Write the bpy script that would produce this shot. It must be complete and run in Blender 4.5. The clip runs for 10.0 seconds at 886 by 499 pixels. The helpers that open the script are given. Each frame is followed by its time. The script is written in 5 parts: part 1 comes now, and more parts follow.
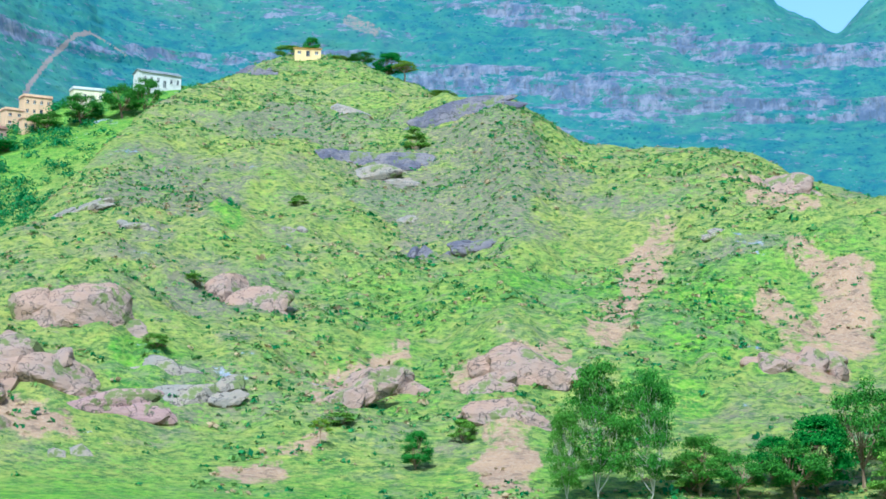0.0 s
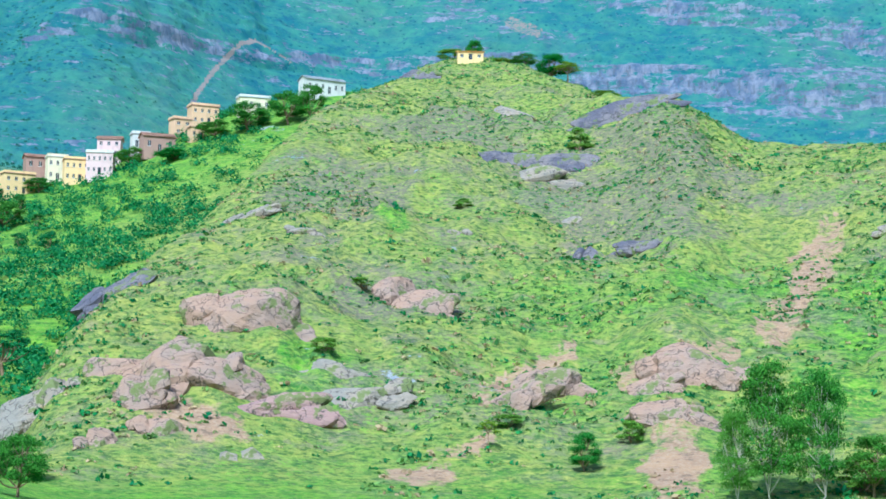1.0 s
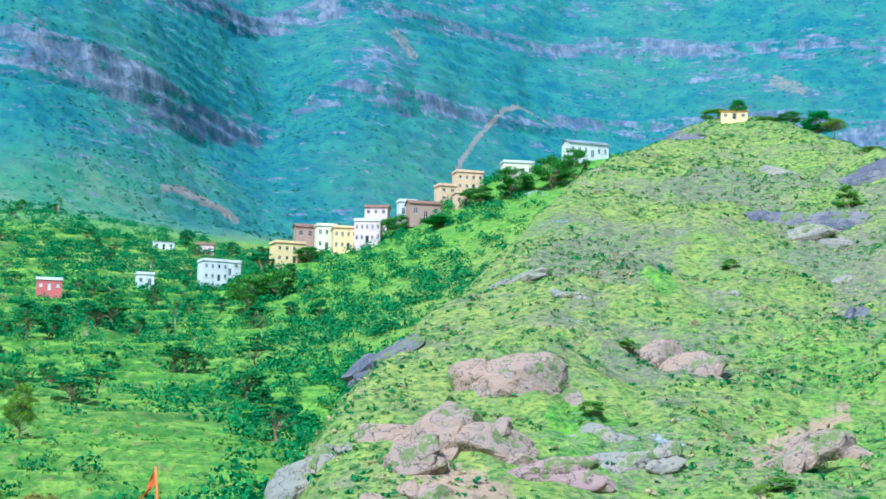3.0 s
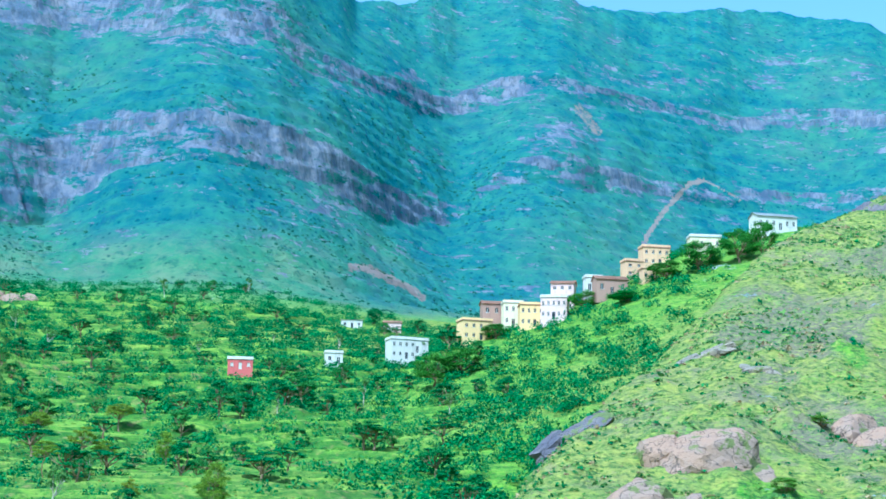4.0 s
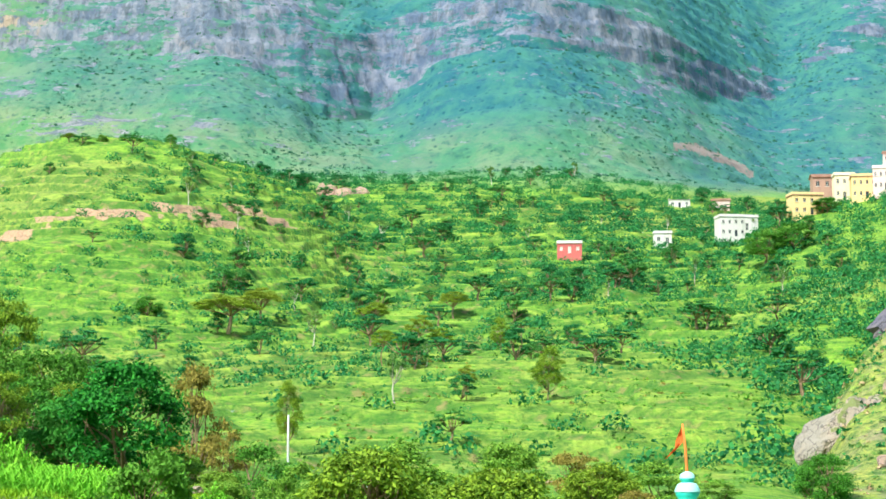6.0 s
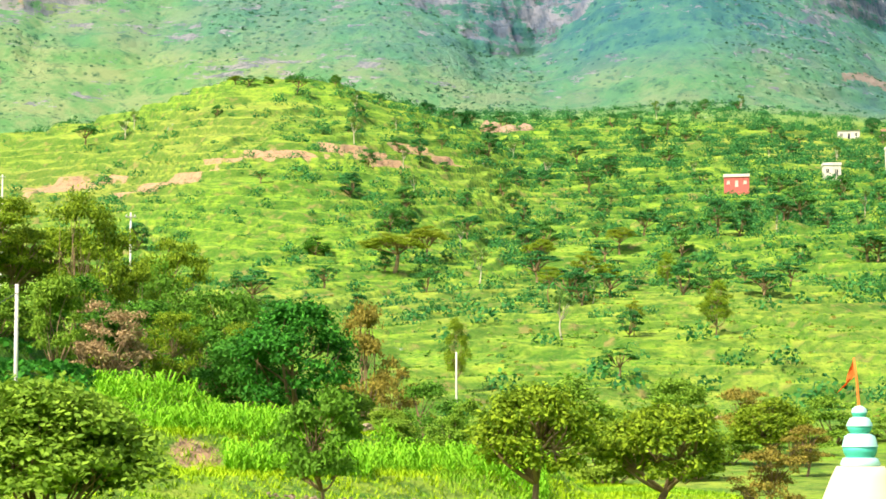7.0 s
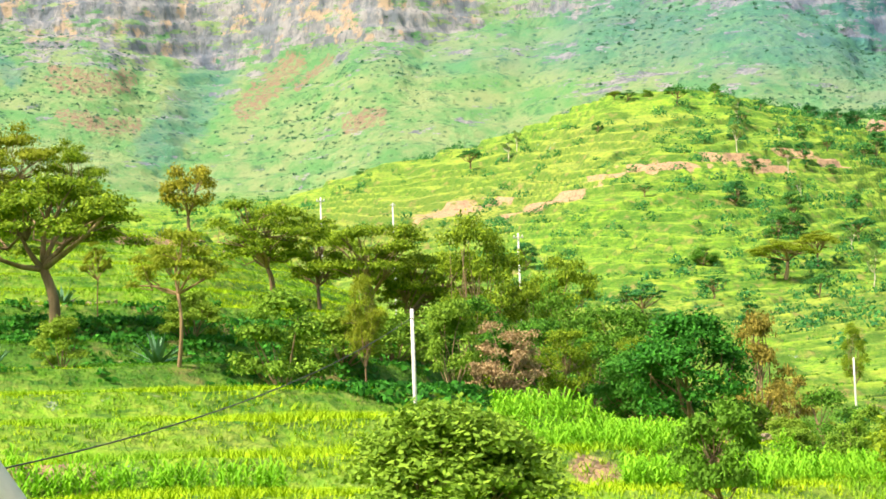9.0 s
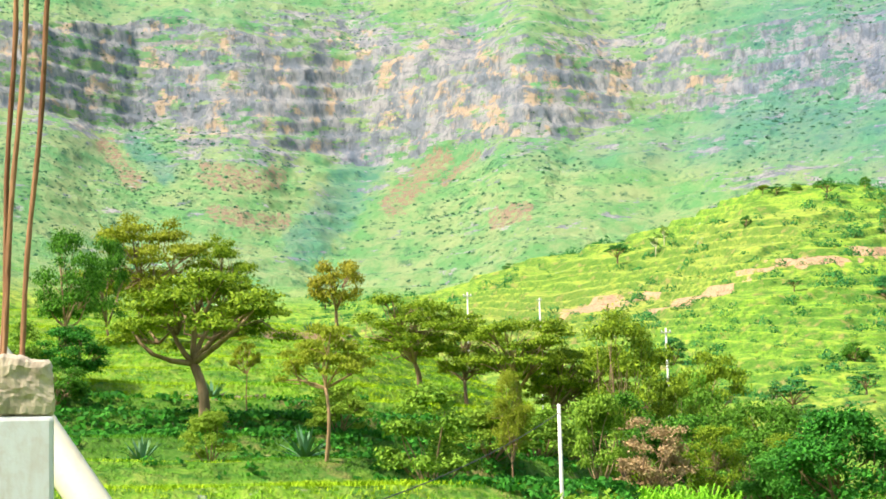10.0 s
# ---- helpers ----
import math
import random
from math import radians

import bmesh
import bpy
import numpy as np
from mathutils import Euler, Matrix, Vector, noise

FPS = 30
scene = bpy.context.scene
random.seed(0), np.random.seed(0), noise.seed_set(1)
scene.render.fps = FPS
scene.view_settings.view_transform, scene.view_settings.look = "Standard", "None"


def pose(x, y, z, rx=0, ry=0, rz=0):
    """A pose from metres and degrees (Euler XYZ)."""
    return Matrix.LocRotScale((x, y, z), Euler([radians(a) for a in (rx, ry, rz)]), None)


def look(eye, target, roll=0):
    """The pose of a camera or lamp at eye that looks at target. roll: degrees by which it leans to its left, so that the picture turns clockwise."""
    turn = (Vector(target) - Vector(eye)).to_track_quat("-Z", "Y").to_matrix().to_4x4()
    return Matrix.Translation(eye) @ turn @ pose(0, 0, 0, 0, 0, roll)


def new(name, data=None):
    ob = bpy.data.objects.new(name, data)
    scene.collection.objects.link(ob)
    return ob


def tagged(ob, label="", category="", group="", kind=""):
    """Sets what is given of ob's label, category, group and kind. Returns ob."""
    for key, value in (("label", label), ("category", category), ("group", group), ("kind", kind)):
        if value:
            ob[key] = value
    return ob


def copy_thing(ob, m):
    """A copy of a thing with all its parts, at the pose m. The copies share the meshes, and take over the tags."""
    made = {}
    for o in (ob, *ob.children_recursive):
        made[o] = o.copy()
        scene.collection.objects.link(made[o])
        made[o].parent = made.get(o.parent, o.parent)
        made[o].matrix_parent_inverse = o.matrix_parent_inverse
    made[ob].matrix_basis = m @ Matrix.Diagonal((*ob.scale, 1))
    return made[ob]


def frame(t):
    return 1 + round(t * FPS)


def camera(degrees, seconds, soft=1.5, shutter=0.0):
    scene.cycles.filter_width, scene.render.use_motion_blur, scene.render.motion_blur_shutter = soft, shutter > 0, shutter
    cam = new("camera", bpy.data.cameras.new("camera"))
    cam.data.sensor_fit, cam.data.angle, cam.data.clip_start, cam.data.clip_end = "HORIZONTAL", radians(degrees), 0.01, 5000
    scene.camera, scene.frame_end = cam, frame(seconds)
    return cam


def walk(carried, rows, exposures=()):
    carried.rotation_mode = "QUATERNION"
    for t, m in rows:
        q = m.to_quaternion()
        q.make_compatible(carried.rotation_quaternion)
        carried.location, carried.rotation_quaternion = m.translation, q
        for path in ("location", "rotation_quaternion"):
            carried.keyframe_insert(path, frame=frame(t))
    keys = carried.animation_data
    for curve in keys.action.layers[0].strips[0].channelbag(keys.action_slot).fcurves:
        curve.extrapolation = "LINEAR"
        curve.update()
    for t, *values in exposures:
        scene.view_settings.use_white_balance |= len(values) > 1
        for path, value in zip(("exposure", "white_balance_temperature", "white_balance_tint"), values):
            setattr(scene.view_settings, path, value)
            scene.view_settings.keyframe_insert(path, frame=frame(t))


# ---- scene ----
import functools

# ---------- camera: turns on one spot, from the hill over the valley to the terraces ----------
EYE = 1.7
cam = camera(25.31, 10.0, soft=1.7)
TURNS = [
    (0.0, -0.105, 6.635, -1.165), (0.5, 2.638, 6.604, -0.978), (1.0, 4.750, 6.600, -0.926),
    (1.5, 7.069, 6.705, -0.658), (2.0, 9.137, 6.803, -0.662), (2.2, 9.850, 6.930, -0.640),
    (3.3, 13.891, 9.092, -1.070), (3.5, 15.012, 9.622, -1.171), (4.0, 17.967, 10.454, -1.058),
    (4.5, 21.317, 10.077, -0.505), (5.0, 23.697, 9.203, -0.241), (5.5, 25.493, 7.978, -0.171),
    (5.7, 26.324, 7.570, -0.129), (7.0, 32.555, 5.131, 0.260), (7.5, 34.974, 4.612, 0.488),
    (8.0, 38.106, 4.551, 1.089), (8.5, 41.441, 5.019, 1.935), (9.0, 43.995, 5.784, 2.171),
    (9.5, 46.350, 6.960, 1.948), (10.0, 48.224, 8.677, 1.654),
]
walk(cam, [(t, pose(0, 0, EYE, 90 + pitch, roll, yaw)) for t, yaw, pitch, roll in TURNS],
     [(0.0, 0.54, 4760, -1), (2.0, 0.55, 4740, -1), (3.5, 0.69, 4430, -6), (4.5, 0.71, 4330, -7), (5.5, 0.89, 5020, -4), (7.0, 1.08, 7700, 6), (8.5, 1.18, 7900, 9), (10.0, 1.20, 7200, 9)])

# ---------- sky and sun ----------
SUN_BEARING, SUN_HEIGHT = 166.0, 50.0
world = bpy.data.worlds.new("sky")
scene.world = world
world.use_nodes = True
sky = world.node_tree.nodes.new("ShaderNodeTexSky")
sky.sky_type, sky.sun_disc = "NISHITA", False
sky.sun_elevation, sky.sun_rotation = radians(SUN_HEIGHT), radians(-SUN_BEARING)
sky.dust_density, sky.air_density = 2.0, 1.0
back = world.node_tree.nodes["Background"]
back.inputs["Strength"].default_value = 0.15
world.node_tree.links.new(sky.outputs[0], back.inputs[0])
sun = new("sun", bpy.data.lights.new("sun", "SUN"))
sun.data.energy, sun.data.angle, sun.data.color = 3.8, radians(3.0), (1.0, 0.95, 0.86)
sun.matrix_world = look((0, 0, 0), (math.sin(radians(SUN_BEARING)), -math.cos(radians(SUN_BEARING)), -math.tan(radians(SUN_HEIGHT))))


# ---------- noise and the lie of the land ----------
def lattice(ix, iy, seed):
    h = (ix * 374761393 + iy * 668265263 + seed * 974711 + 1013904223) & 0xFFFFFFFF
    h = ((h ^ (h >> 13)) * 1274126177) & 0xFFFFFFFF
    return ((h ^ (h >> 16)) & 0xFFFF) / 65535.0


def vnoise(x, y, seed=0):
    x, y = np.asarray(x, float), np.asarray(y, float)
    ix, iy = np.floor(x).astype(np.int64), np.floor(y).astype(np.int64)
    u, v = x - ix, y - iy
    u, v = u * u * (3 - 2 * u), v * v * (3 - 2 * v)
    a = lattice(ix, iy, seed) * (1 - u) + lattice(ix + 1, iy, seed) * u
    b = lattice(ix, iy + 1, seed) * (1 - u) + lattice(ix + 1, iy + 1, seed) * u
    return a * (1 - v) + b * v


def fbm(x, y, octaves=4, seed=0, gain=0.5):
    total, amp, norm = 0.0, 1.0, 0.0
    for i in range(octaves):
        total = total + amp * (vnoise(x * 2 ** i, y * 2 ** i, seed + i) - 0.5)
        norm += amp
        amp *= gain
    return total * 2 / norm


def smooth(a, b, v):
    t = np.clip((v - a) / (b - a), 0, 1)
    return t * t * (3 - 2 * t)


CIRCLE = np.arange(3600) * 0.1 - 100


@functools.lru_cache(maxsize=None)
def softened(pairs, soft):
    values = np.interp(CIRCLE, [p[0] for p in pairs], [p[1] for p in pairs], period=360)
    k = np.hanning(2 * round(10 * soft) + 3)
    n = len(k) // 2
    return np.convolve(np.concatenate([values[-n:], values, values[:n]]), k / k.sum(), "valid")


def along(b, *pairs, soft=1.2):
    """A value that changes with the bearing b: pairs of (bearing, value), round the whole circle."""
    return np.interp(b, CIRCLE, softened(pairs, soft), period=360)


def profile(r, stations):
    """Height over the distance r through stations of (distance, angle of rise)."""
    z = np.zeros_like(r)
    heights = [d * np.tan(np.radians(e)) for d, e in stations]
    z = z + heights[0] - 0.35 * np.clip(stations[0][0] - r, 0, None)
    for k in range(len(stations) - 1):
        r0, r1 = stations[k][0], stations[k + 1][0]
        t = np.clip((r - r0) / np.maximum(r1 - r0, 1e-3), 0, 1)
        z = z + t * (heights[k + 1] - heights[k])
    return z


def smax(a, b, k):
    h = np.clip(0.5 + 0.5 * (a - b) / k, 0, 1)
    return b + (a - b) * h + k * h * (1 - h)


def climb(d, e0, e1, slope):
    """The distance at which a slope that starts at the distance d and rise e0 reaches the rise e1."""
    t = math.tan(radians(slope))
    return d * (t - np.tan(np.radians(e0))) / (t - np.tan(np.radians(e1)))


def bands(b):
    """Rises of the mountain's base, the foot and top of its two bands of cliff, and its skyline."""
    jag = 0.35 * fbm(b / 4.0, b * 0 + 7.7, 3, 43) + 0.05 * fbm(b / 0.35, b * 0 + 2.2, 2, 44)
    e0 = along(b, (-20, 8.0), (8, 7.8), (17, 8.6), (24, 9.3), (34, 9.3), (40, 8.8), (48, 7.6), (56, 7.8), (62, 9.0), (70, 9.0))
    f1 = jag + along(b, (-20, 10.2), (-8, 10.4), (0, 11.2), (10, 11.9), (15, 12.5), (17, 11.9), (18, 11.2), (19.5, 11.5), (22, 12.2), (24.4, 12.6), (27.6, 12.5), (28.8, 11.4),
                     (29.6, 10.6), (31.0, 10.6), (32.4, 11.6), (33.6, 12.4), (38.2, 12.7), (41, 12.3), (44.7, 12.1), (47.5, 11.6), (50.4, 11.1), (54, 11.9), (57.6, 12.4), (61, 13.2), (70, 13.2), soft=0.9)
    worn = 0.95 + 0.35 * fbm(b / 3.5, b * 0 + 9.4, 2, 45)
    t1 = f1 + worn * along(b, (-20, 0.7), (0, 0.9), (8, 0.4), (12, 0.3), (14.5, 0.9), (16, 0.7), (17.5, 0.25), (19.5, 0.8), (22, 1.1), (25, 1.6), (28, 1.6), (29.2, 2.2), (31.2, 2.4), (33, 1.9),
                    (38, 2.2), (44.7, 2.7), (50.4, 3.4), (57, 2.7), (61, 2.2), soft=0.6)
    f2 = 0.6 * jag + along(b, (-20, 11.5), (-8, 12.0), (0, 13.5), (10, 14.0), (13, 14.6), (15, 15.2), (18, 14.3), (20, 14.9), (22.2, 15.4), (23.5, 16.2), (31, 16.2), (34, 17.2), (61, 17.5), soft=0.5)
    f2 = np.maximum(f2, t1 + 0.3)
    t2 = f2 + (1.9 - worn) * along(b, (-20, 0.5), (0, 0.8), (10, 0.5), (15, 0.5), (18, 0.6), (20, 0.8), (22.2, 0.9), (23.5, 1.5), (31, 1.5), (34, 1.2), (61, 1.5), soft=0.5)
    top = np.maximum(skyline(b), t2 + 0.25)
    return e0, f1, t1, f2, t2, top


def mountain_plan(b):
    """Stations of (distance, rise) up the mountain, from its base to the skyline."""
    d0 = along(b, (-20, 1200), (8, 1180), (14, 1060), (17.9, 1040), (21, 930), (25, 870), (28, 880), (29.6, 900), (30.5, 868), (36, 870), (42, 895), (45.2, 868),
               (47.5, 888), (50.6, 920), (54, 885), (57, 890), (59.5, 860), (70, 860), soft=1.6)
    d0 = np.maximum(838, d0 + 22 * fbm(b / 7.0, b * 0 + 3.1, 3, 41))
    e = bands(b)
    near_by = [bands(b + off) for off in (-5, -3.5, -2, -0.7, 0.7, 2, 3.5, 5)]
    even = [sum(s[k] for s in near_by) / len(near_by) for k in range(6)]
    d = [d0]
    for k, slope in enumerate((31, 64, 33, 62, 36)):
        d.append(climb(d[-1], even[k], even[k + 1], slope))
    return list(zip(d, e))


@functools.lru_cache(maxsize=None)
def mountain_table():
    grid = np.arange(18000) * 0.02 - 100
    return grid, mountain_plan(grid)


def mountain(b):
    """The stations of the mountain at the bearings b."""
    grid, plan = mountain_table()
    return [tuple(np.interp(b, grid, v, period=360) for v in station) for station in plan]


def skyline(b):
    jagged = 0.22 * fbm(b / 0.7, b * 0 + 1.3, 4, 33)
    return jagged + 0.2 + along(b, (-20, 15.2), (-13.5, 14.8), (-12.1, 13.5), (-11.3, 12.5), (-10.7, 13.1), (-9.8, 13.5), (-8, 14.8), (-3, 16.2), (1, 15.9), (2.3, 16.0),
                 (3.4, 16.6), (5, 16.3), (6.2, 16.8), (7.4, 16.9), (10, 17.2), (13.2, 17.2), (16, 17.9), (18.6, 17.9), (19.1, 17.3), (20.9, 17.3), (21.4, 18.2), (24, 20.5), (61, 21), (120, 18), (220, 14), soft=0.2)


def land(b, r):
    """Height of the ground over the eye's level, and masks: terrace risers, cliff, hill, mountain, near field."""
    b, r = np.broadcast_arrays(np.asarray(b, float), np.asarray(r, float))
    x, y = -np.sin(np.radians(b)) * r, np.cos(np.radians(b)) * r
    big, mid, small = fbm(x / 120, y / 120, 4, 3), fbm(x / 30, y / 30, 4, 11), fbm(x / 7, y / 7, 3, 21)

    # valley floor, then the mountain with its cliffs
    stations = mountain(b)
    base = stations[0][1]
    low = along(b, (-20, -1.5), (15, -0.5), (19, 0.4), (40, 0.4), (52, -1.0), (70, -1.0))
    mount = smooth(-150, 30, r - stations[0][0])
    # crags: the rock stands out in ribs and clefts
    crag = 2.2 * fbm(b / 0.8, r / 9, 3, 61) + 1.1 * fbm(b / 0.22, r / 4, 2, 63) + 4 * fbm(b / 4.0, r / 40, 2, 65)
    rr = r + crag * smooth(-20, 5, r - stations[1][0]) * (1 - smooth(-60, 0, r - stations[5][0]))
    m = profile(rr, [(60 + 0 * b, -4 + 0 * b), (195 + 0 * b, low), (300 + 0 * b, low + 2.7), (430 + 0 * b, low * 0.6 + 5.0), (570 + 0 * b, base * 0.74), *stations,
                     (stations[5][0] + 250, stations[5][1] - 1.6), (4300 + 0 * b, stations[5][1] - 6.0)])
    cliff = smooth(-5, 3, rr - stations[1][0]) * (1 - smooth(-2, 8, rr - stations[2][0])) + 0.9 * smooth(-4, 3, rr - stations[3][0]) * (1 - smooth(-2, 8, rr - stations[4][0]))
    gully = np.abs(fbm(b / 3.4 + big * 0.4 + r / 400, r / 500, 3, 51))
    below = 1 - smooth(-90, 0, r - stations[5][0])
    m = m + mount * below * (1 - 0.8 * cliff) * (mid * 3.0 + (gully - 0.3) * 15 * smooth(0, 160, r - stations[0][0]))
    m = m + small * 0.8 * mount + 0.5 * mount * fbm(x / 2.5, y / 2.5, 2, 67)
    # ledges in the rock of the mountain
    q = (m + 12 * fbm(x / 200, y / 200, 3, 71)) / 11.0
    ledge = (np.floor(q) + smooth(0.25, 0.75, q - np.floor(q)) - q) * 11.0
    m = m + ledge * 0.5 * mount * below * smooth(0.0, 1.0, 0.6 + big + cliff)
    valley = m + (big * 5 + mid * 1.6) * smooth(170, 320, r) * (1 - mount)

    # the low knoll in the valley
    ke = along(b, (27, 4), (31, 8.4), (33, 9.2), (35.6, 10.0), (37.3, 10.15), (39.3, 10.0), (40.2, 9.55), (41.6, 9.1), (46.7, 8.0), (47.7, 7.7), (53, 6.6), (60, 3), (100, 0), (300, 0))
    knoll = profile(r, [(330 + 0 * b, 1.0 + 0 * b), (430 + 0 * b, ke * 0.60), (520 + 0 * b, ke * 0.82), (640 + 0 * b, ke), (700 + 0 * b, ke - 0.6), (900 + 0 * b, ke - 5)])
    low_land = smax(valley, knoll + mid * 1.2, 4.0)
    # the ridge of the village
    ve = along(b, (0, 9.0), (5, 10.5), (7.7, 11.2), (9.3, 10.95), (11.1, 10.3), (13.3, 9.4), (14.9, 8.6), (17.7, 7.9), (19.5, 6.7), (24, 3.0), (60, 0), (300, 0))
    ridge = profile(r, [(300 + 0 * b, -6 + 0 * b), (360 + 0 * b, ve * 0.50), (470 + 0 * b, ve * 0.78), (560 + 0 * b, ve), (585 + 0 * b, ve - 0.15), (760 + 0 * b, ve - 6)])
    low_land = smax(low_land, ridge + mid * 2.0, 5.0)
    # terraces
    amount = smooth(150, 210, r) * (1 - smooth(700, 860, r)) * along(b, (10, 0.0), (17.5, 0.35), (20, 0.9), (66, 0.9), (100, 0.5), (300, 0.0))
    step = 2.1 + 1.3 * smooth(300, 700, r)
    q = (low_land + 4.2 * fbm(x / 60, y / 60, 3, 81) + 2.4 * fbm(x / 19, y / 19, 3, 83)) / step
    f = q - np.floor(q)
    low_land = low_land + amount * (np.floor(q) + 0.14 * f + 0.86 * smooth(0.76, 0.97, f) - q) * step
    riser = amount * smooth(0.72, 0.80, f) * (1 - smooth(0.93, 0.99, f)) - amount * (1 - smooth(0.10, 0.3, f))

    # the hill
    hd = along(b, (-60, 300), (-20, 330), (-12.7, 350), (-9, 380), (-5, 400), (-2, 400), (1, 470), (4, 490), (6.7, 460), (8.3, 420), (10, 370), (11.6, 320), (14, 275), (15.2, 250), (16.4, 232), (20, 215), (60, 200))
    he = along(b, (-60, -2), (-20, 6.0), (-12.7, 7.9), (-10.4, 8.7), (-8.9, 9.5), (-7.6, 9.6), (-5.1, 9.4), (-3.3, 9.8), (-2.1, 10.8), (-0.5, 10.9), (0.9, 11.4), (2.5, 12.0),
               (3.9, 12.25), (5.2, 12.1), (6.7, 11.6), (8.3, 10.8), (10, 9.4), (11.6, 7.5), (14, 5.5), (15.2, 4.1), (16.4, 2.5), (17.2, 0.0), (20, -9), (60, -12))
    foot = np.minimum(he - 1.0, -2.0)
    span = hd - 165
    hill = profile(r, [(165 + 0 * b, foot), (165 + 0.13 * span, foot + 0.22 * (he - foot)), (165 + 0.3 * span, foot + 0.47 * (he - foot)), (165 + 0.52 * span, foot + 0.70 * (he - foot)),
                       (165 + 0.8 * span, foot + 0.92 * (he - foot)), (hd, he), (hd + 14, he + 0.0), (hd + 150, he - 9)])
    hill = hill + (mid * 4.0 + small * 2.0 + big * 3.0 + 0.7 * fbm(x / 2.4, y / 2.4, 2, 97) + 5.0 * fbm(x / 45 + y / 90, y / 120, 3, 95)) * smooth(175, 230, r) * (1 - 0.5 * smooth(-40, 0, r - hd))
    on_hill = smooth(-3, 3, hill - low_land) * (1 - smooth(0, 60, np.abs(b - 0) - 30))
    z = smax(hill, low_land, 4.0)

    # near field and the bank with the trees
    e1 = along(b, (-13, -3), (18, -3), (23.5, -2.3), (31.5, -0.8), (36, 0.1), (41, 1.2), (47.6, 1.8), (51, 2.2), (57.6, 2.6), (61, 2.9), (80, 3.0), (180, -1.5))
    e2 = along(b, (-13, -3), (18, -3.2), (23, -3), (31, -1.6), (36, -0.6), (41, 1.0), (44, 2.6), (47, 3.8), (51, 4.7), (58, 5.0), (61, 5.2), (80, 5.2), (180, -1.5))
    e3 = along(b, (-13, -3), (18, -3.4), (23, -3), (36, -1.5), (41, 0.8), (44, 3.0), (47, 5.0), (51, 6.6), (56, 7.05), (61, 7.3), (80, 7.3), (180, -1.5))
    dip = along(b, (-5, -9), (5, -9), (20, -9), (28, -4.4), (60, -4.2), (180, -4.2))
    near = profile(r, [(4 + 0 * b, -23 + 0 * b), (28 + 0 * b, dip), (50 + 0 * b, -2.6 + 0 * b), (76 + 0 * b, e1), (105 + 0 * b, e2), (150 + 0 * b, e3), (165 + 0 * b, e3 - 0.4), (330 + 0 * b, e3 - 9)])
    q = (near + 0.5 * fbm(x / 22, y / 22, 3, 91)) / 1.3
    f = q - np.floor(q)
    fields = smooth(45, 60, r)
    nr = smooth(0.6, 0.7, f) * (1 - smooth(0.86, 0.96, f)) * fields * (0.3 + 0.7 * smooth(74, 80, r))
    nr = nr * (1 - 0.75 * smooth(99, 104, r))
    nr = np.maximum(nr, smooth(77, 82, r) * (1 - smooth(96, 101, r)) * smooth(37, 42, b) * (1 - smooth(64, 70, b)))
    near = near + fields * (np.floor(q) + 0.25 * f + 0.75 * smooth(0.6, 0.92, f) - q) * 1.4 + small * 0.12 + mid * 0.25 * fields
    in_near = smooth(-1.5, 1.5, near - z)
    riser = np.where(in_near > 0.5, nr * in_near, riser * (1 - in_near) * (1 - on_hill))
    z = smax(near, z, 1.5)
    return z, riser, cliff * mount, on_hill * (1 - in_near), mount * (1 - on_hill), in_near


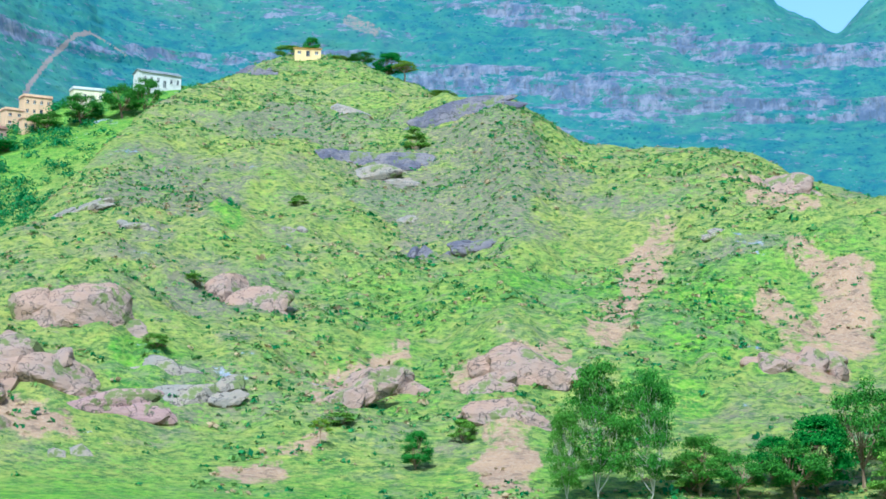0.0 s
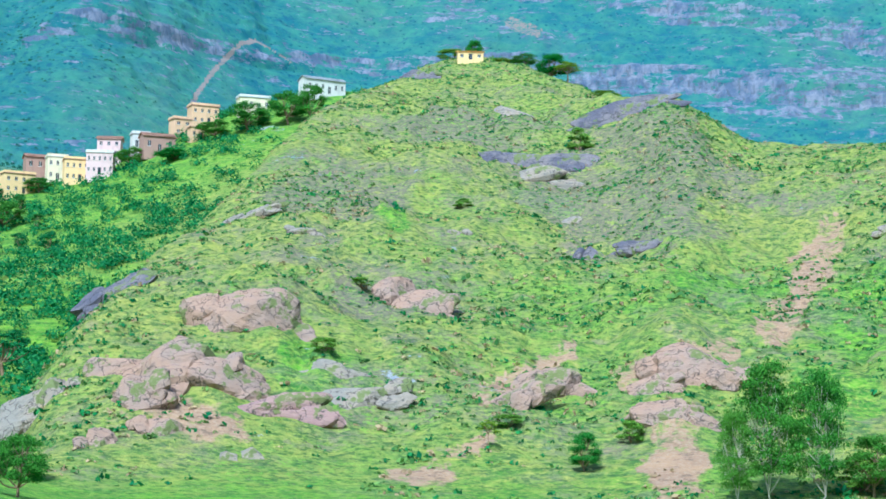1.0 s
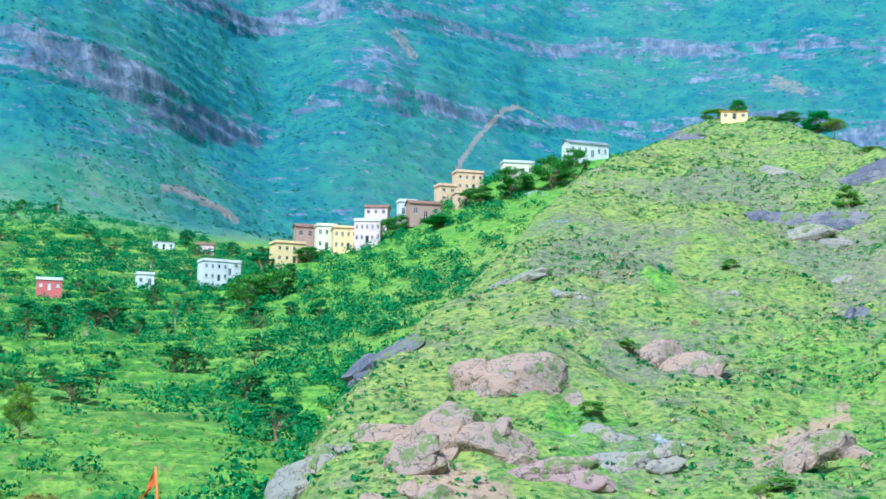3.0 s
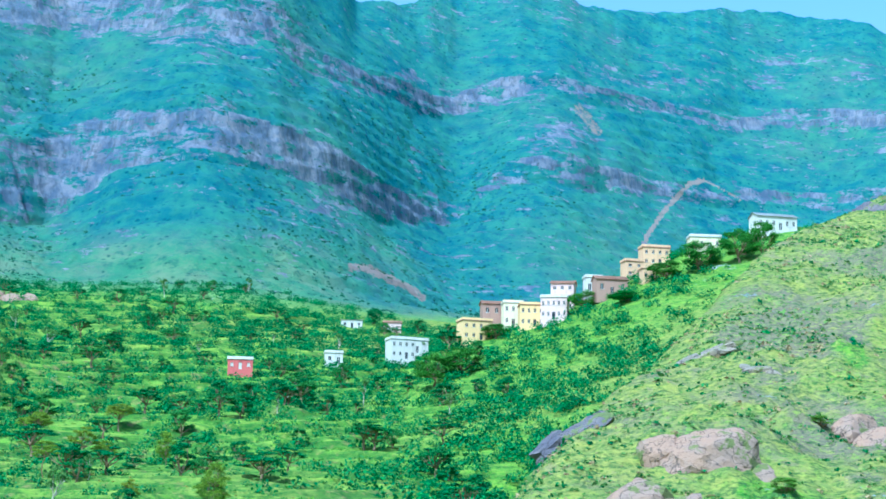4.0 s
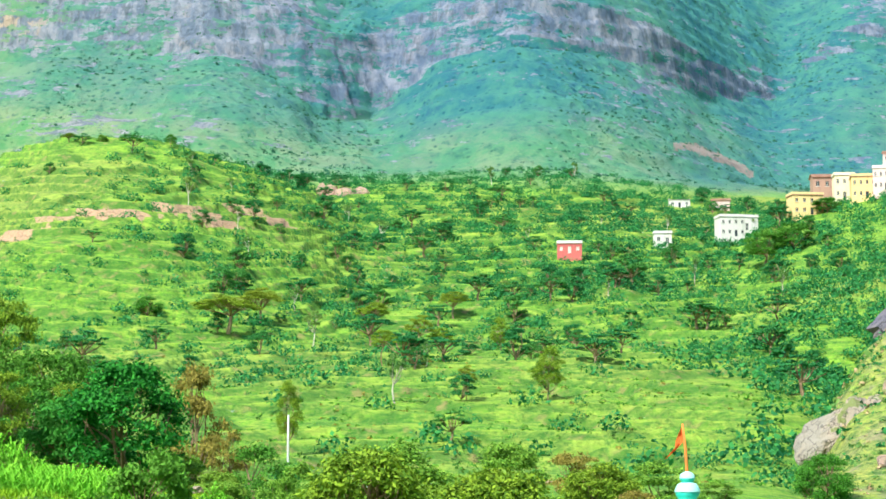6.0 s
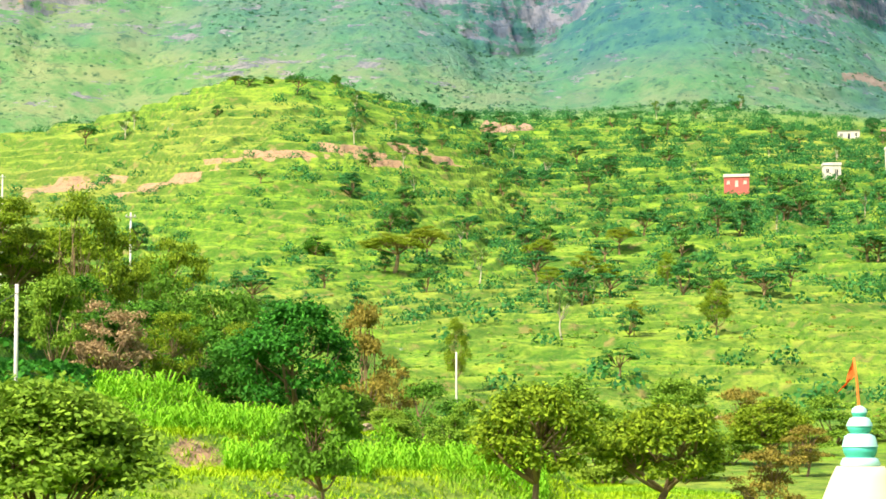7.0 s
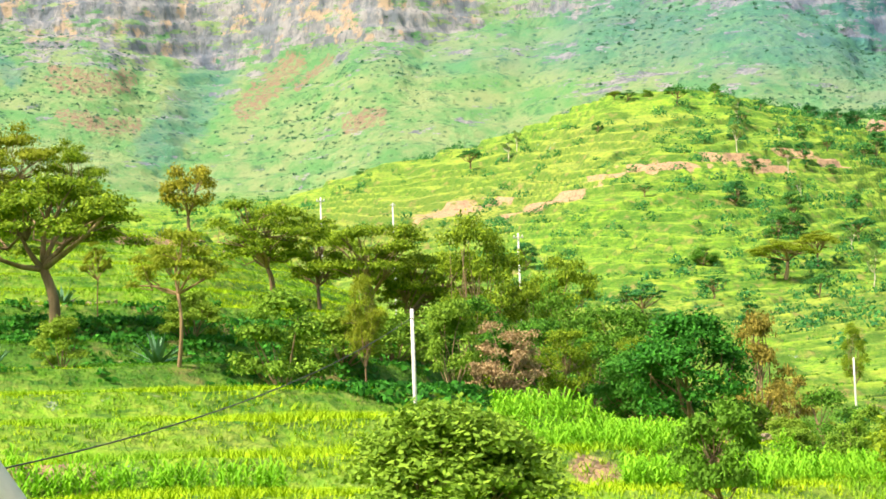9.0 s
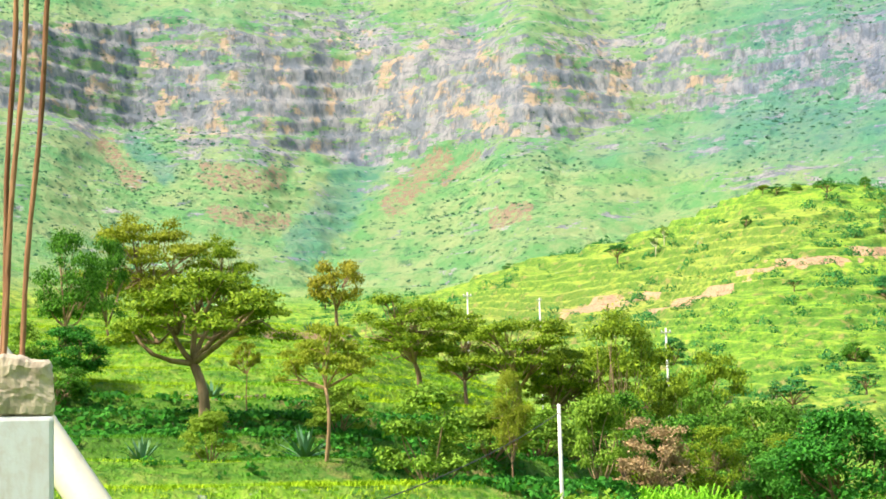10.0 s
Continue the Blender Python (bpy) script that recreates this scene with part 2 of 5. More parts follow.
# ---------- materials ----------
class Nodes:
    """Short hand for one material's node tree."""

    def __init__(self, name, roughness=0.85, metallic=0.0, specular=0.25):
        self.material = bpy.data.materials.new(name)
        self.material.use_nodes = True
        self.tree = self.material.node_tree
        self.shader = self.tree.nodes["Principled BSDF"]
        self.shader.inputs["Roughness"].default_value = roughness
        self.shader.inputs["Metallic"].default_value = metallic
        self.shader.inputs["Specular IOR Level"].default_value = specular
        self.where = self.tree.nodes.new("ShaderNodeTexCoord").outputs["Object"]

    def link(self, a, b):
        self.tree.links.new(a, b)

    def noise(self, scale, detail=4.0, rough=0.6, squash=None):
        n = self.tree.nodes.new("ShaderNodeTexNoise")
        n.inputs["Scale"].default_value, n.inputs["Detail"].default_value, n.inputs["Roughness"].default_value = scale, detail, rough
        if squash:
            m = self.tree.nodes.new("ShaderNodeMapping")
            m.inputs["Scale"].default_value = squash
            self.link(self.where, m.inputs[0])
            self.link(m.outputs[0], n.inputs["Vector"])
        else:
            self.link(self.where, n.inputs["Vector"])
        return n.outputs["Fac"]

    def cells(self, scale):
        n = self.tree.nodes.new("ShaderNodeTexVoronoi")
        n.inputs["Scale"].default_value = scale
        self.link(self.where, n.inputs["Vector"])
        return n.outputs["Distance"]

    def span(self, value, a, b, lo=0.0, hi=1.0):
        n = self.tree.nodes.new("ShaderNodeMapRange")
        n.interpolation_type = "SMOOTHSTEP"
        self.link(value, n.inputs[0])
        for k, v in zip((1, 2, 3, 4), (a, b, lo, hi)):
            n.inputs[k].default_value = v
        return n.outputs[0]

    def calc(self, op, a, b=0.0):
        n = self.tree.nodes.new("ShaderNodeMath")
        n.operation, n.use_clamp = op, False
        for k, v in ((0, a), (1, b)):
            if isinstance(v, (int, float)):
                n.inputs[k].default_value = v
            else:
                self.link(v, n.inputs[k])
        return n.outputs[0]

    def mix(self, factor, a, b):
        n = self.tree.nodes.new("ShaderNodeMix")
        n.data_type = "RGBA"
        for k, v in ((0, factor), (6, a), (7, b)):
            if isinstance(v, (int, float)):
                n.inputs[k].default_value = v
            elif isinstance(v, tuple):
                n.inputs[k].default_value = (*v, 1)
            else:
                self.link(v, n.inputs[k])
        return n.outputs[2]

    def mask(self, name):
        n = self.tree.nodes.new("ShaderNodeAttribute")
        n.attribute_name = name
        s = self.tree.nodes.new("ShaderNodeSeparateColor")
        self.link(n.outputs["Color"], s.inputs[0])
        return s.outputs

    def strength(self, name):
        n = self.tree.nodes.new("ShaderNodeAttribute")
        n.attribute_name = name
        return n.outputs["Alpha"]

    def chance(self):
        return self.tree.nodes.new("ShaderNodeObjectInfo").outputs["Random"]

    def island(self):
        return self.tree.nodes.new("ShaderNodeNewGeometry").outputs["Random Per Island"]

    def done(self, colour, height=None, strength=0.5, distance=0.1):
        if isinstance(colour, tuple):
            self.shader.inputs["Base Color"].default_value = (*colour, 1)
        else:
            self.link(colour, self.shader.inputs["Base Color"])
        if height is not None:
            n = self.tree.nodes.new("ShaderNodeBump")
            n.inputs["Strength"].default_value, n.inputs["Distance"].default_value = strength, distance
            self.link(height, n.inputs["Height"])
            self.link(n.outputs[0], self.shader.inputs["Normal"])
        return self.material


def ground_material():
    n = Nodes("ground", 0.95, 0, 0.1)
    soil, rock, lush_or_clear = n.mask("cover")[0], n.mask("cover")[1], n.mask("cover")[2]
    hill, mount, riser = n.mask("zone")[0], n.mask("zone")[1], n.mask("zone")[2]
    fine, mid, wide = n.noise(2.2, 5, 0.7), n.noise(0.32, 5, 0.65), n.noise(0.05, 4, 0.6)
    lines = n.noise(0.22, 4, 0.6, (1, 1, 5.0))
    tufts = n.cells(0.9)
    # grass: from dry olive to lush green
    dry = n.mix(n.span(mid, 0.35, 0.65), (0.31, 0.31, 0.065), (0.18, 0.20, 0.07))
    green = n.mix(n.span(lines, 0.38, 0.62), (0.165, 0.34, 0.024), (0.06, 0.20, 0.022))
    vary = n.calc("ADD", lush_or_clear, n.calc("MULTIPLY", n.calc("SUBTRACT", mid, 0.5), 0.9))
    grass = n.mix(n.span(vary, 0.2, 0.75), dry, green)
    grass = n.mix(n.span(tufts, 0.15, 0.6, 0.75, 0.0), grass, (0.04, 0.125, 0.02))
    grass = n.mix(n.span(fine, 0.42, 0.62, 0.0, 0.45), grass, (0.34, 0.40, 0.08))
    edge = n.mix(n.span(mid, 0.52, 0.66), (0.045, 0.13, 0.02), (0.24, 0.17, 0.08))
    grass = n.mix(n.calc("MULTIPLY", n.calc("SUBTRACT", 1.0, hill), n.span(n.noise(0.35, 5, 0.7, (1, 1, 7.0)), 0.54, 0.64, 0.0, 0.4)), grass, (0.36, 0.43, 0.06))
    grass = n.mix(n.calc("MULTIPLY", n.calc("SUBTRACT", 1.0, hill), n.span(n.noise(0.3, 5, 0.7, (1, 1, 6.0)), 0.36, 0.46, 0.75, 0.0)), grass, (0.05, 0.15, 0.025))
    # sunlit lips of the terraces, painted as a pale yellow-green edge
    grass = n.mix(n.calc("MULTIPLY", n.strength("zone"), n.span(mid, 0.40, 0.62, 0.05, 0.7)), grass, (0.36, 0.44, 0.06))
    grass = n.mix(n.calc("MULTIPLY", riser, 0.8), grass, edge)
    # dry scrub of the hill
    scrub = n.mix(n.span(fine, 0.4, 0.62), (0.16, 0.125, 0.115), (0.23, 0.21, 0.12))
    grass = n.mix(n.calc("MULTIPLY", hill, n.span(n.calc("ADD", n.noise(0.06, 6, 0.7), n.calc("MULTIPLY", n.strength("cover"), 0.28)), 0.47, 0.68, 0.0, 0.85)), grass, scrub)
    grass = n.mix(n.calc("MULTIPLY", hill, n.span(n.noise(0.7, 5, 0.75, (1, 1, 2.5)), 0.50, 0.60, 0.0, 0.85)), grass, (0.06, 0.12, 0.035))
    clump = n.noise(0.9, 6, 0.75, (1, 1, 1.8))
    grass = n.mix(n.calc("MULTIPLY", hill, n.span(clump, 0.52, 0.62, 0.0, 0.7)), grass, n.mix(n.span(n.noise(0.045, 4, 0.6), 0.4, 0.6), (0.42, 0.40, 0.085), (0.22, 0.40, 0.04)))
    grass = n.mix(n.calc("MULTIPLY", hill, n.span(n.noise(0.16, 6, 0.75, (1, 1, 1.6)), 0.57, 0.64, 0.0, 0.45)), grass, (0.29, 0.22, 0.15))
    # mountain: bush and grey rock, distance haze painted in as a blue-green cast
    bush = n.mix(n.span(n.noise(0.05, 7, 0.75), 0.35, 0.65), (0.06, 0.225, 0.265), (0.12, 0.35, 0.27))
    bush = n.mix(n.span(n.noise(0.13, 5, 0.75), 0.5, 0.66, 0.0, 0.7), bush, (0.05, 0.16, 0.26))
    open_green = n.mix(n.span(n.noise(0.04, 7, 0.75), 0.38, 0.62), (0.17, 0.42, 0.16), (0.38, 0.48, 0.23))
    open_green = n.mix(n.span(n.noise(0.12, 5, 0.75), 0.52, 0.68, 0.0, 0.75), open_green, (0.06, 0.19, 0.11))
    clumps = n.calc("ADD", n.cells(0.19), n.calc("MULTIPLY", n.noise(0.3, 4, 0.7), 0.5))
    open_green = n.mix(n.span(clumps, 0.36, 0.5, 0.75, 0.0), open_green, (0.045, 0.15, 0.075))
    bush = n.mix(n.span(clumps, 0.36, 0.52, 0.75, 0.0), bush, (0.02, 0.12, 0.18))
    cover = n.mix(mount, grass, n.mix(lush_or_clear, bush, open_green))
    earth = n.mix(n.span(mid, 0.3, 0.7), (0.44, 0.275, 0.155), (0.33, 0.21, 0.135))
    earth = n.mix(n.span(fine, 0.48, 0.62, 0.0, 0.6), earth, (0.46, 0.33, 0.22))
    earth = n.mix(n.span(n.noise(0.6, 6, 0.75, (1, 1, 2.0)), 0.52, 0.62, 0.0, 0.7), earth, (0.17, 0.115, 0.08))
    earth = n.mix(n.calc("MULTIPLY", mount, n.span(lush_or_clear, 0.2, 0.8, 0.75, 0.25)), earth, (0.44, 0.36, 0.35))
    bare = n.calc("ADD", soil, n.calc("MULTIPLY", n.calc("SUBTRACT", n.noise(0.35, 6, 0.75), 0.5), 2.0))
    cover = n.mix(n.span(bare, 0.42, 0.72), cover, earth)
    tall = n.noise(0.10, 6, 0.7, (1, 1, 0.45))
    # haze put into the rock colour: a blue cast, weaker towards the left
    hazed_stone = n.mix(n.span(tall, 0.4, 0.62), (0.17, 0.22, 0.33), (0.37, 0.38, 0.48))
    stone = n.mix(lush_or_clear, hazed_stone, n.mix(n.span(tall, 0.4, 0.62), (0.25, 0.28, 0.32), (0.48, 0.46, 0.46)))
    stone = n.mix(n.calc("MULTIPLY", n.span(n.noise(0.075, 6, 0.65), 0.54, 0.60), n.calc("MULTIPLY", n.span(rock, 0.4, 0.65), n.span(lush_or_clear, 0.25, 0.75, 0.15, 1.0))), stone, (0.60, 0.45, 0.33))
    stone = n.mix(n.span(n.noise(0.30, 5, 0.7, (1, 1, 0.22)), 0.5, 0.62, 0.0, 0.6), stone, (0.13, 0.16, 0.19))
    rough = n.calc("ADD", n.noise(0.09, 8, 0.8, (1, 1, 1.7)), n.calc("MULTIPLY", n.calc("SUBTRACT", n.noise(0.03, 6, 0.75), 0.5), 0.5))
    strata = n.noise(0.045, 6, 0.7, (1, 1, 5.0))
    rocky = n.calc("ADD", rock, n.calc("MULTIPLY", n.calc("SUBTRACT", rough, 0.5), 2.6))
    rocky = n.calc("ADD", rocky, n.calc("MULTIPLY", n.calc("MULTIPLY", n.calc("SUBTRACT", strata, 0.49), mount), 2.4))
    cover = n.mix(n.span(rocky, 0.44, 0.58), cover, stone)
    h = n.calc("ADD", n.calc("MULTIPLY", fine, 0.35), n.calc("MULTIPLY", mid, 1.2))
    h = n.calc("ADD", h, n.calc("MULTIPLY", n.calc("MULTIPLY", n.noise(0.1, 7, 0.8), mount), 10.0))
    return n.done(cover, h, 1.0, 0.8)


GROUND = ground_material()


# ---------- the ground: one sheet out to the mountains ----------
def blob(b, r, x, y, b0, r0, wb, wr, seed=5):
    """A patch with a ragged edge round the bearing b0 and the distance r0."""
    d = ((b - b0) / wb) ** 2 + ((r - r0) / wr) ** 2
    return np.clip(1.2 - d - 1.1 * fbm(x / 6, y / 6, 4, seed) - 0.4 * fbm(x / 1.5, y / 1.5, 2, seed + 9), 0, 1)


PATCHES = [  # what, bearing, distance, half width in degrees, half depth in metres, amount
    ("soil", -5.7, 290, 0.8, 20, 1), ("soil", -5.4, 265, 0.5, 25, 1), ("soil", -5.0, 243, 0.9, 9, 1), ("soil", -10.5, 237, 1.2, 14, 0.9), ("soil", -11.6, 262, 1.0, 20, 0.9),
    ("soil", -9.5, 335, 1.4, 8, 0.9), ("soil", -2.0, 191, 1.1, 8, 1), ("soil", 12.3, 197, 2.0, 6, 0.8), ("soil", 5.5, 187, 1.2, 4, 0.8),
]
PATCHES += [
    ("green", 6.4, 307, 0.6, 16, 1), ("green", -3.4, 278, 1.6, 16, 1), ("green", -7.3, 252, 1.9, 34, 1), ("green", -6.0, 214, 2.0, 14, 0.8), ("green", 8.0, 216, 1.6, 10, 0.7), ("green", 2.0, 345, 1.0, 10, 0.8),
    ("soil", 35.1, 516, 1.6, 13, 1), ("soil", 33.0, 546, 1.1, 9, 1), ("soil", 37.8, 503, 1.6, 9, 1), ("soil", 40.4, 490, 1.8, 9, 1), ("soil", 43.5, 512, 1.8, 9, 0.9),
    ("dry", -1.0, 345, 3.4, 55, 1), ("dry", 8.0, 330, 2.2, 40, 0.8), ("dry", 6.2, 255, 2.0, 18, 0.8), ("dry", 4.0, 400, 3.0, 20, 0.6),
]
PATCHES += [
    ("soil", 39.0, 63.5, 1.5, 2.0, 1), ("soil", 50.2, 64, 1.6, 1.6, 1), ("soil", 54.5, 60, 2.4, 1.8, 0.9), ("soil", 31.5, 66, 1.6, 1.4, 0.9), ("soil", 47.6, 58, 1.0, 1.2, 0.8), ("soil", 30.6, 108, 1.6, 5, 0.9), ("soil", 25.4, 182, 2.4, 5, 0.9), ("soil", 33.4, 84, 1.0, 3, 0.8), ("soil", 52.0, 140, 1.6, 4, 0.8), ("soil", 55.0, 101, 0.8, 3, 0.8),
]
# tracks and slips on the far slopes: points of (bearing, rise), half width in degrees
TRACKS = [([(12.3, 10.5), (12.15, 10.9), (11.75, 11.5), (11.3, 12.0), (10.9, 12.4), (10.5, 12.5)], 0.09), ([(10.5, 12.5), (9.9, 12.2), (9.4, 11.9)], 0.035), ([(20.9, 9.9), (20.4, 9.85), (19.9, 9.65), (19.3, 9.4), (18.75, 9.05)], 0.13)]


def near_track(b, e, points, half):
    best = np.full(b.shape, 9.0)
    for (b0, e0), (b1, e1) in zip(points, points[1:]):
        t = np.clip(((b - b0) * (b1 - b0) + (e - e0) * (e1 - e0)) / ((b1 - b0) ** 2 + (e1 - e0) ** 2), 0, 1)
        best = np.minimum(best, np.hypot(b - b0 - t * (b1 - b0), e - e0 - t * (e1 - e0)))
    return 1 - smooth(0.6 * half, 1.3 * half, best + 0.5 * half * fbm(b / 0.15, e / 0.15, 3, 181))


# bare brown slips on the mountain and on the hill, and thickets in the gullies
SLIPS = [([(48.0, 11.3), (48.7, 10.7), (49.4, 10.0)], 0.45), ([(46.9, 11.4), (47.9, 10.6)], 0.16), ([(54.8, 11.0), (53.8, 10.8), (52.8, 10.9)], 0.45), ([(54.6, 9.9), (53.4, 9.6), (52.6, 9.6)], 0.3),
         ([(45.6, 9.7), (46.4, 9.5)], 0.35), ([(57.8, 11.8), (57.0, 10.8)], 0.35), ([(14.2, 14.6), (13.6, 13.9)], 0.16), ([(3.0, 13.2), (2.2, 12.9)], 0.2)]
HILL_SLIPS = [([(-6.4, 7.2), (-6.0, 6.0), (-5.3, 5.2), (-4.6, 4.4)], 0.5), ([(-10.2, 6.8), (-11.4, 5.6), (-12.2, 4.6)], 0.5), ([(-9.4, 5.2), (-10.4, 4.2), (-11.2, 3.3)], 0.6), ([(-1.9, 1.4), (-2.1, -0.4)], 0.8),
              ([(3.6, 2.4), (2.4, 3.0), (1.2, 3.7)], 0.4), ([(-0.4, 2.9), (-2.0, 3.6), (-3.4, 3.7)], 0.4), ([(5.0, 0.4), (3.4, 1.2)], 0.25), ([(-9.0, 8.3), (-10.6, 8.0)], 0.3)]
THICKETS = [([(50.3, 11.1), (51.0, 10.0), (52.0, 9.0)], 0.7), ([(18.0, 10.6), (17.9, 9.6), (18.3, 9.0)], 0.7), ([(29.9, 13.6), (29.0, 12.6)], 0.6), ([(57.0, 11.9), (56.0, 11.0)], 0.3)]
# rocky ground on the mountain: bearing, rise, half widths in degrees, amount
ROCKY = [(36.5, 10.3, 4.5, 0.55, 0.34), (20.8, 11.6, 2.6, 0.8, 0.42), (26.3, 13.3, 2.4, 0.8, 0.50), (14.6, 13.8, 1.6, 0.9, 0.34), (30.2, 11.6, 1.3, 1.3, 0.52), (-6.0, 11.2, 6.0, 1.2, 0.40), (-2.0, 9.4, 9.0, 0.8, 0.34),
         (3.0, 13.4, 4.0, 0.8, 0.26), (9.0, 15.6, 6.0, 0.6, 0.26), (35.0, 13.7, 4.6, 1.5, 0.66), (50.0, 13.4, 12.0, 2.3, 0.72), (57.5, 13.6, 1.6, 1.2, 0.4), (26.5, 16.8, 4.0, 0.9, 0.52), (20.0, 15.2, 2.2, 0.5, 0.34), (51.6, 9.6, 0.7, 0.4, 0.3), (40.0, 11.4, 2.2, 0.35, 0.26)]


def build_ground():
    fine = np.arange(-15.0, 63.0, 0.075)
    bearings = np.concatenate([fine, np.arange(63.0, 345.0, 3.0)])
    u = np.concatenate([np.linspace(4, 45, 14, endpoint=False), np.linspace(45, 170, 110, endpoint=False), np.linspace(170, 600, 250, endpoint=False),
                        np.linspace(600, 820, 60, endpoint=False)])
    d = [s[0][:, None] for s in mountain(bearings)]

    def rows(a, c, n):
        return a + np.linspace(0, 1, n, endpoint=False)[None, :] * (c - a)
    far = [rows(820, d[0], 14), rows(d[0], d[1] - 6, 70), rows(d[1] - 6, d[2] + 8, 90), rows(d[2] + 8, d[3] - 6, 60), rows(d[3] - 6, d[4] + 8, 44), rows(d[4] + 8, d[5] + 20, 56),
           np.concatenate([d[5] + 40, d[5] + 250, d[5] * 0 + 4300], 1)]
    r = np.concatenate([np.repeat(u[None, :], len(bearings), 0)] + far, 1)
    b = np.repeat(bearings[:, None], r.shape[1], 1)
    z, riser, cliff, hill, mount, nearby = land(b, r)
    x, y = -np.sin(np.radians(b)) * r, np.cos(np.radians(b)) * r
    nb, nr = r.shape
    co = np.stack([x, y, z + EYE], -1).reshape(-1, 3)
    i = np.arange(nb * nr).reshape(nb, nr)
    j = np.roll(i, -1, 0)
    quads = np.stack([i[:, :-1], i[:, 1:], j[:, 1:], j[:, :-1]], -1).reshape(-1, 4)
    mesh = bpy.data.meshes.new("ground")
    mesh.vertices.add(len(co) + 1)
    mesh.vertices.foreach_set("co", np.concatenate([co, [[0, 0, EYE - 1.7]]]).ravel())
    ring = np.stack([np.full(nb, len(co)), i[:, 0], j[:, 0]], -1)
    mesh.loops.add(quads.size + ring.size)
    mesh.loops.foreach_set("vertex_index", np.concatenate([quads.ravel(), ring.ravel()]))
    mesh.polygons.add(len(quads) + nb)
    mesh.polygons.foreach_set("loop_start", np.concatenate([np.arange(len(quads)) * 4, quads.size + np.arange(nb) * 3]))
    mesh.polygons.foreach_set("use_smooth", np.ones(len(quads) + nb, bool))
    mesh.update(calc_edges=True)
    # what covers the ground
    big = fbm(x / 90, y / 90, 4, 101)
    mid = fbm(x / 22, y / 22, 4, 102)
    soil = np.clip(0.12 * np.clip(riser, 0, 1) - 0.10 + 0.25 * mid + 0.2 * hill, 0, 1)
    soil = soil * (1 - 0.75 * mount)
    rise = np.degrees(np.arctan2(z, r))
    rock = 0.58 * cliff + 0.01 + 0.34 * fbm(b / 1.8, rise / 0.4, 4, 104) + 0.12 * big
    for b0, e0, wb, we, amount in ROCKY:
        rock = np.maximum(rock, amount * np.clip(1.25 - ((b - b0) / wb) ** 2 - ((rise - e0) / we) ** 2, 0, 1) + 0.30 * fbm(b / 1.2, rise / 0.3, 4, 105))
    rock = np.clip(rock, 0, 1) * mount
    lush_or_clear = np.clip(0.62 + 0.5 * big - 0.40 * hill + 0.1 * nearby, 0, 1)
    # on the mountain low values bring out the painted haze tint
    lush_or_clear = np.where(mount > 0.5, np.clip(smooth(26, 46, b) * 0.85 + 0.55 * (1 - smooth(9.6, 11.4, rise)) * smooth(18, 24, b) + 0.02 + 0.35 * big, 0, 1), lush_or_clear)
    dryness = np.zeros_like(soil)
    for kind, b0, r0, wb, wr, amount in PATCHES:
        p = blob(b, r, x, y, b0, r0, wb, wr) * amount
        if kind == "soil":
            soil = np.maximum(soil, p)
        elif kind == "dry":
            dryness = np.maximum(dryness, p)
        elif kind == "green":
            lush_or_clear, soil = np.maximum(lush_or_clear, p * 1.3), soil * (1 - np.clip(p * 1.5, 0, 1))
    for points, half in TRACKS:
        p = near_track(b, rise, points, half) * (r > 780)
        soil, rock = np.maximum(soil, 0.82 * p), rock * (1 - p)
    for points, half in SLIPS:
        p = near_track(b, rise, points, half) * (r > 780)
        soil, rock = np.maximum(soil, 0.60 * p), rock * (1 - 0.6 * p)
    for points, half in HILL_SLIPS:
        soil = np.maximum(soil, near_track(b, rise, points, half) * hill * 0.66)
    for points, half in THICKETS:
        lush_or_clear = np.where(mount > 0.3, lush_or_clear * (1 - 0.5 * near_track(b, rise, points, half)), lush_or_clear)
    for name, layers in (("cover", (soil, rock, lush_or_clear, dryness)), ("zone", (hill, mount, np.clip(riser, 0, 1), np.clip(-riser, 0, 1)))):
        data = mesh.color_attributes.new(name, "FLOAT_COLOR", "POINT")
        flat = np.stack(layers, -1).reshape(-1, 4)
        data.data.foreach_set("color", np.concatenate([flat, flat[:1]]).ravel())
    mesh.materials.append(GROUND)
    ob = new("ground", mesh)
    return tagged(ob, "green grassy hills, terraced valley fields and rocky mountain slopes", "ground", kind="structure")


ground = build_ground()


def on(b, r, lift=0.0):
    """The point of the ground at a bearing and a distance from the viewer."""
    z = float(land(np.array([b]), np.array([r]))[0][0])
    return Vector((-math.sin(radians(b)) * r, math.cos(radians(b)) * r, z + EYE + lift))


def mesh_of(name, verts, faces, material, flat=True):
    me = bpy.data.meshes.new(name)
    if isinstance(faces, np.ndarray):
        me.vertices.add(len(verts))
        me.vertices.foreach_set("co", np.asarray(verts, float).ravel())
        me.loops.add(faces.size)
        me.loops.foreach_set("vertex_index", faces.ravel().astype(np.int32))
        me.polygons.add(len(faces))
        me.polygons.foreach_set("loop_start", np.arange(len(faces)) * faces.shape[1])
        me.update(calc_edges=True)
    else:
        me.from_pydata([tuple(v) for v in verts], [], [tuple(int(i) for i in f) for f in faces])
    me.materials.append(material)
    if not flat:
        me.polygons.foreach_set("use_smooth", np.ones(len(me.polygons), bool))
    me.update()
    return me


def part(name, data, parent, label="", material=None):
    """One mesh object under a thing or under a part; data is a mesh or a bmesh."""
    if isinstance(data, bmesh.types.BMesh):
        me = bpy.data.meshes.new(name)
        data.to_mesh(me)
        data.free()
        me.materials.append(material)
        data = me
    ob = new(name, data)
    ob.parent = parent
    return tagged(ob, label)


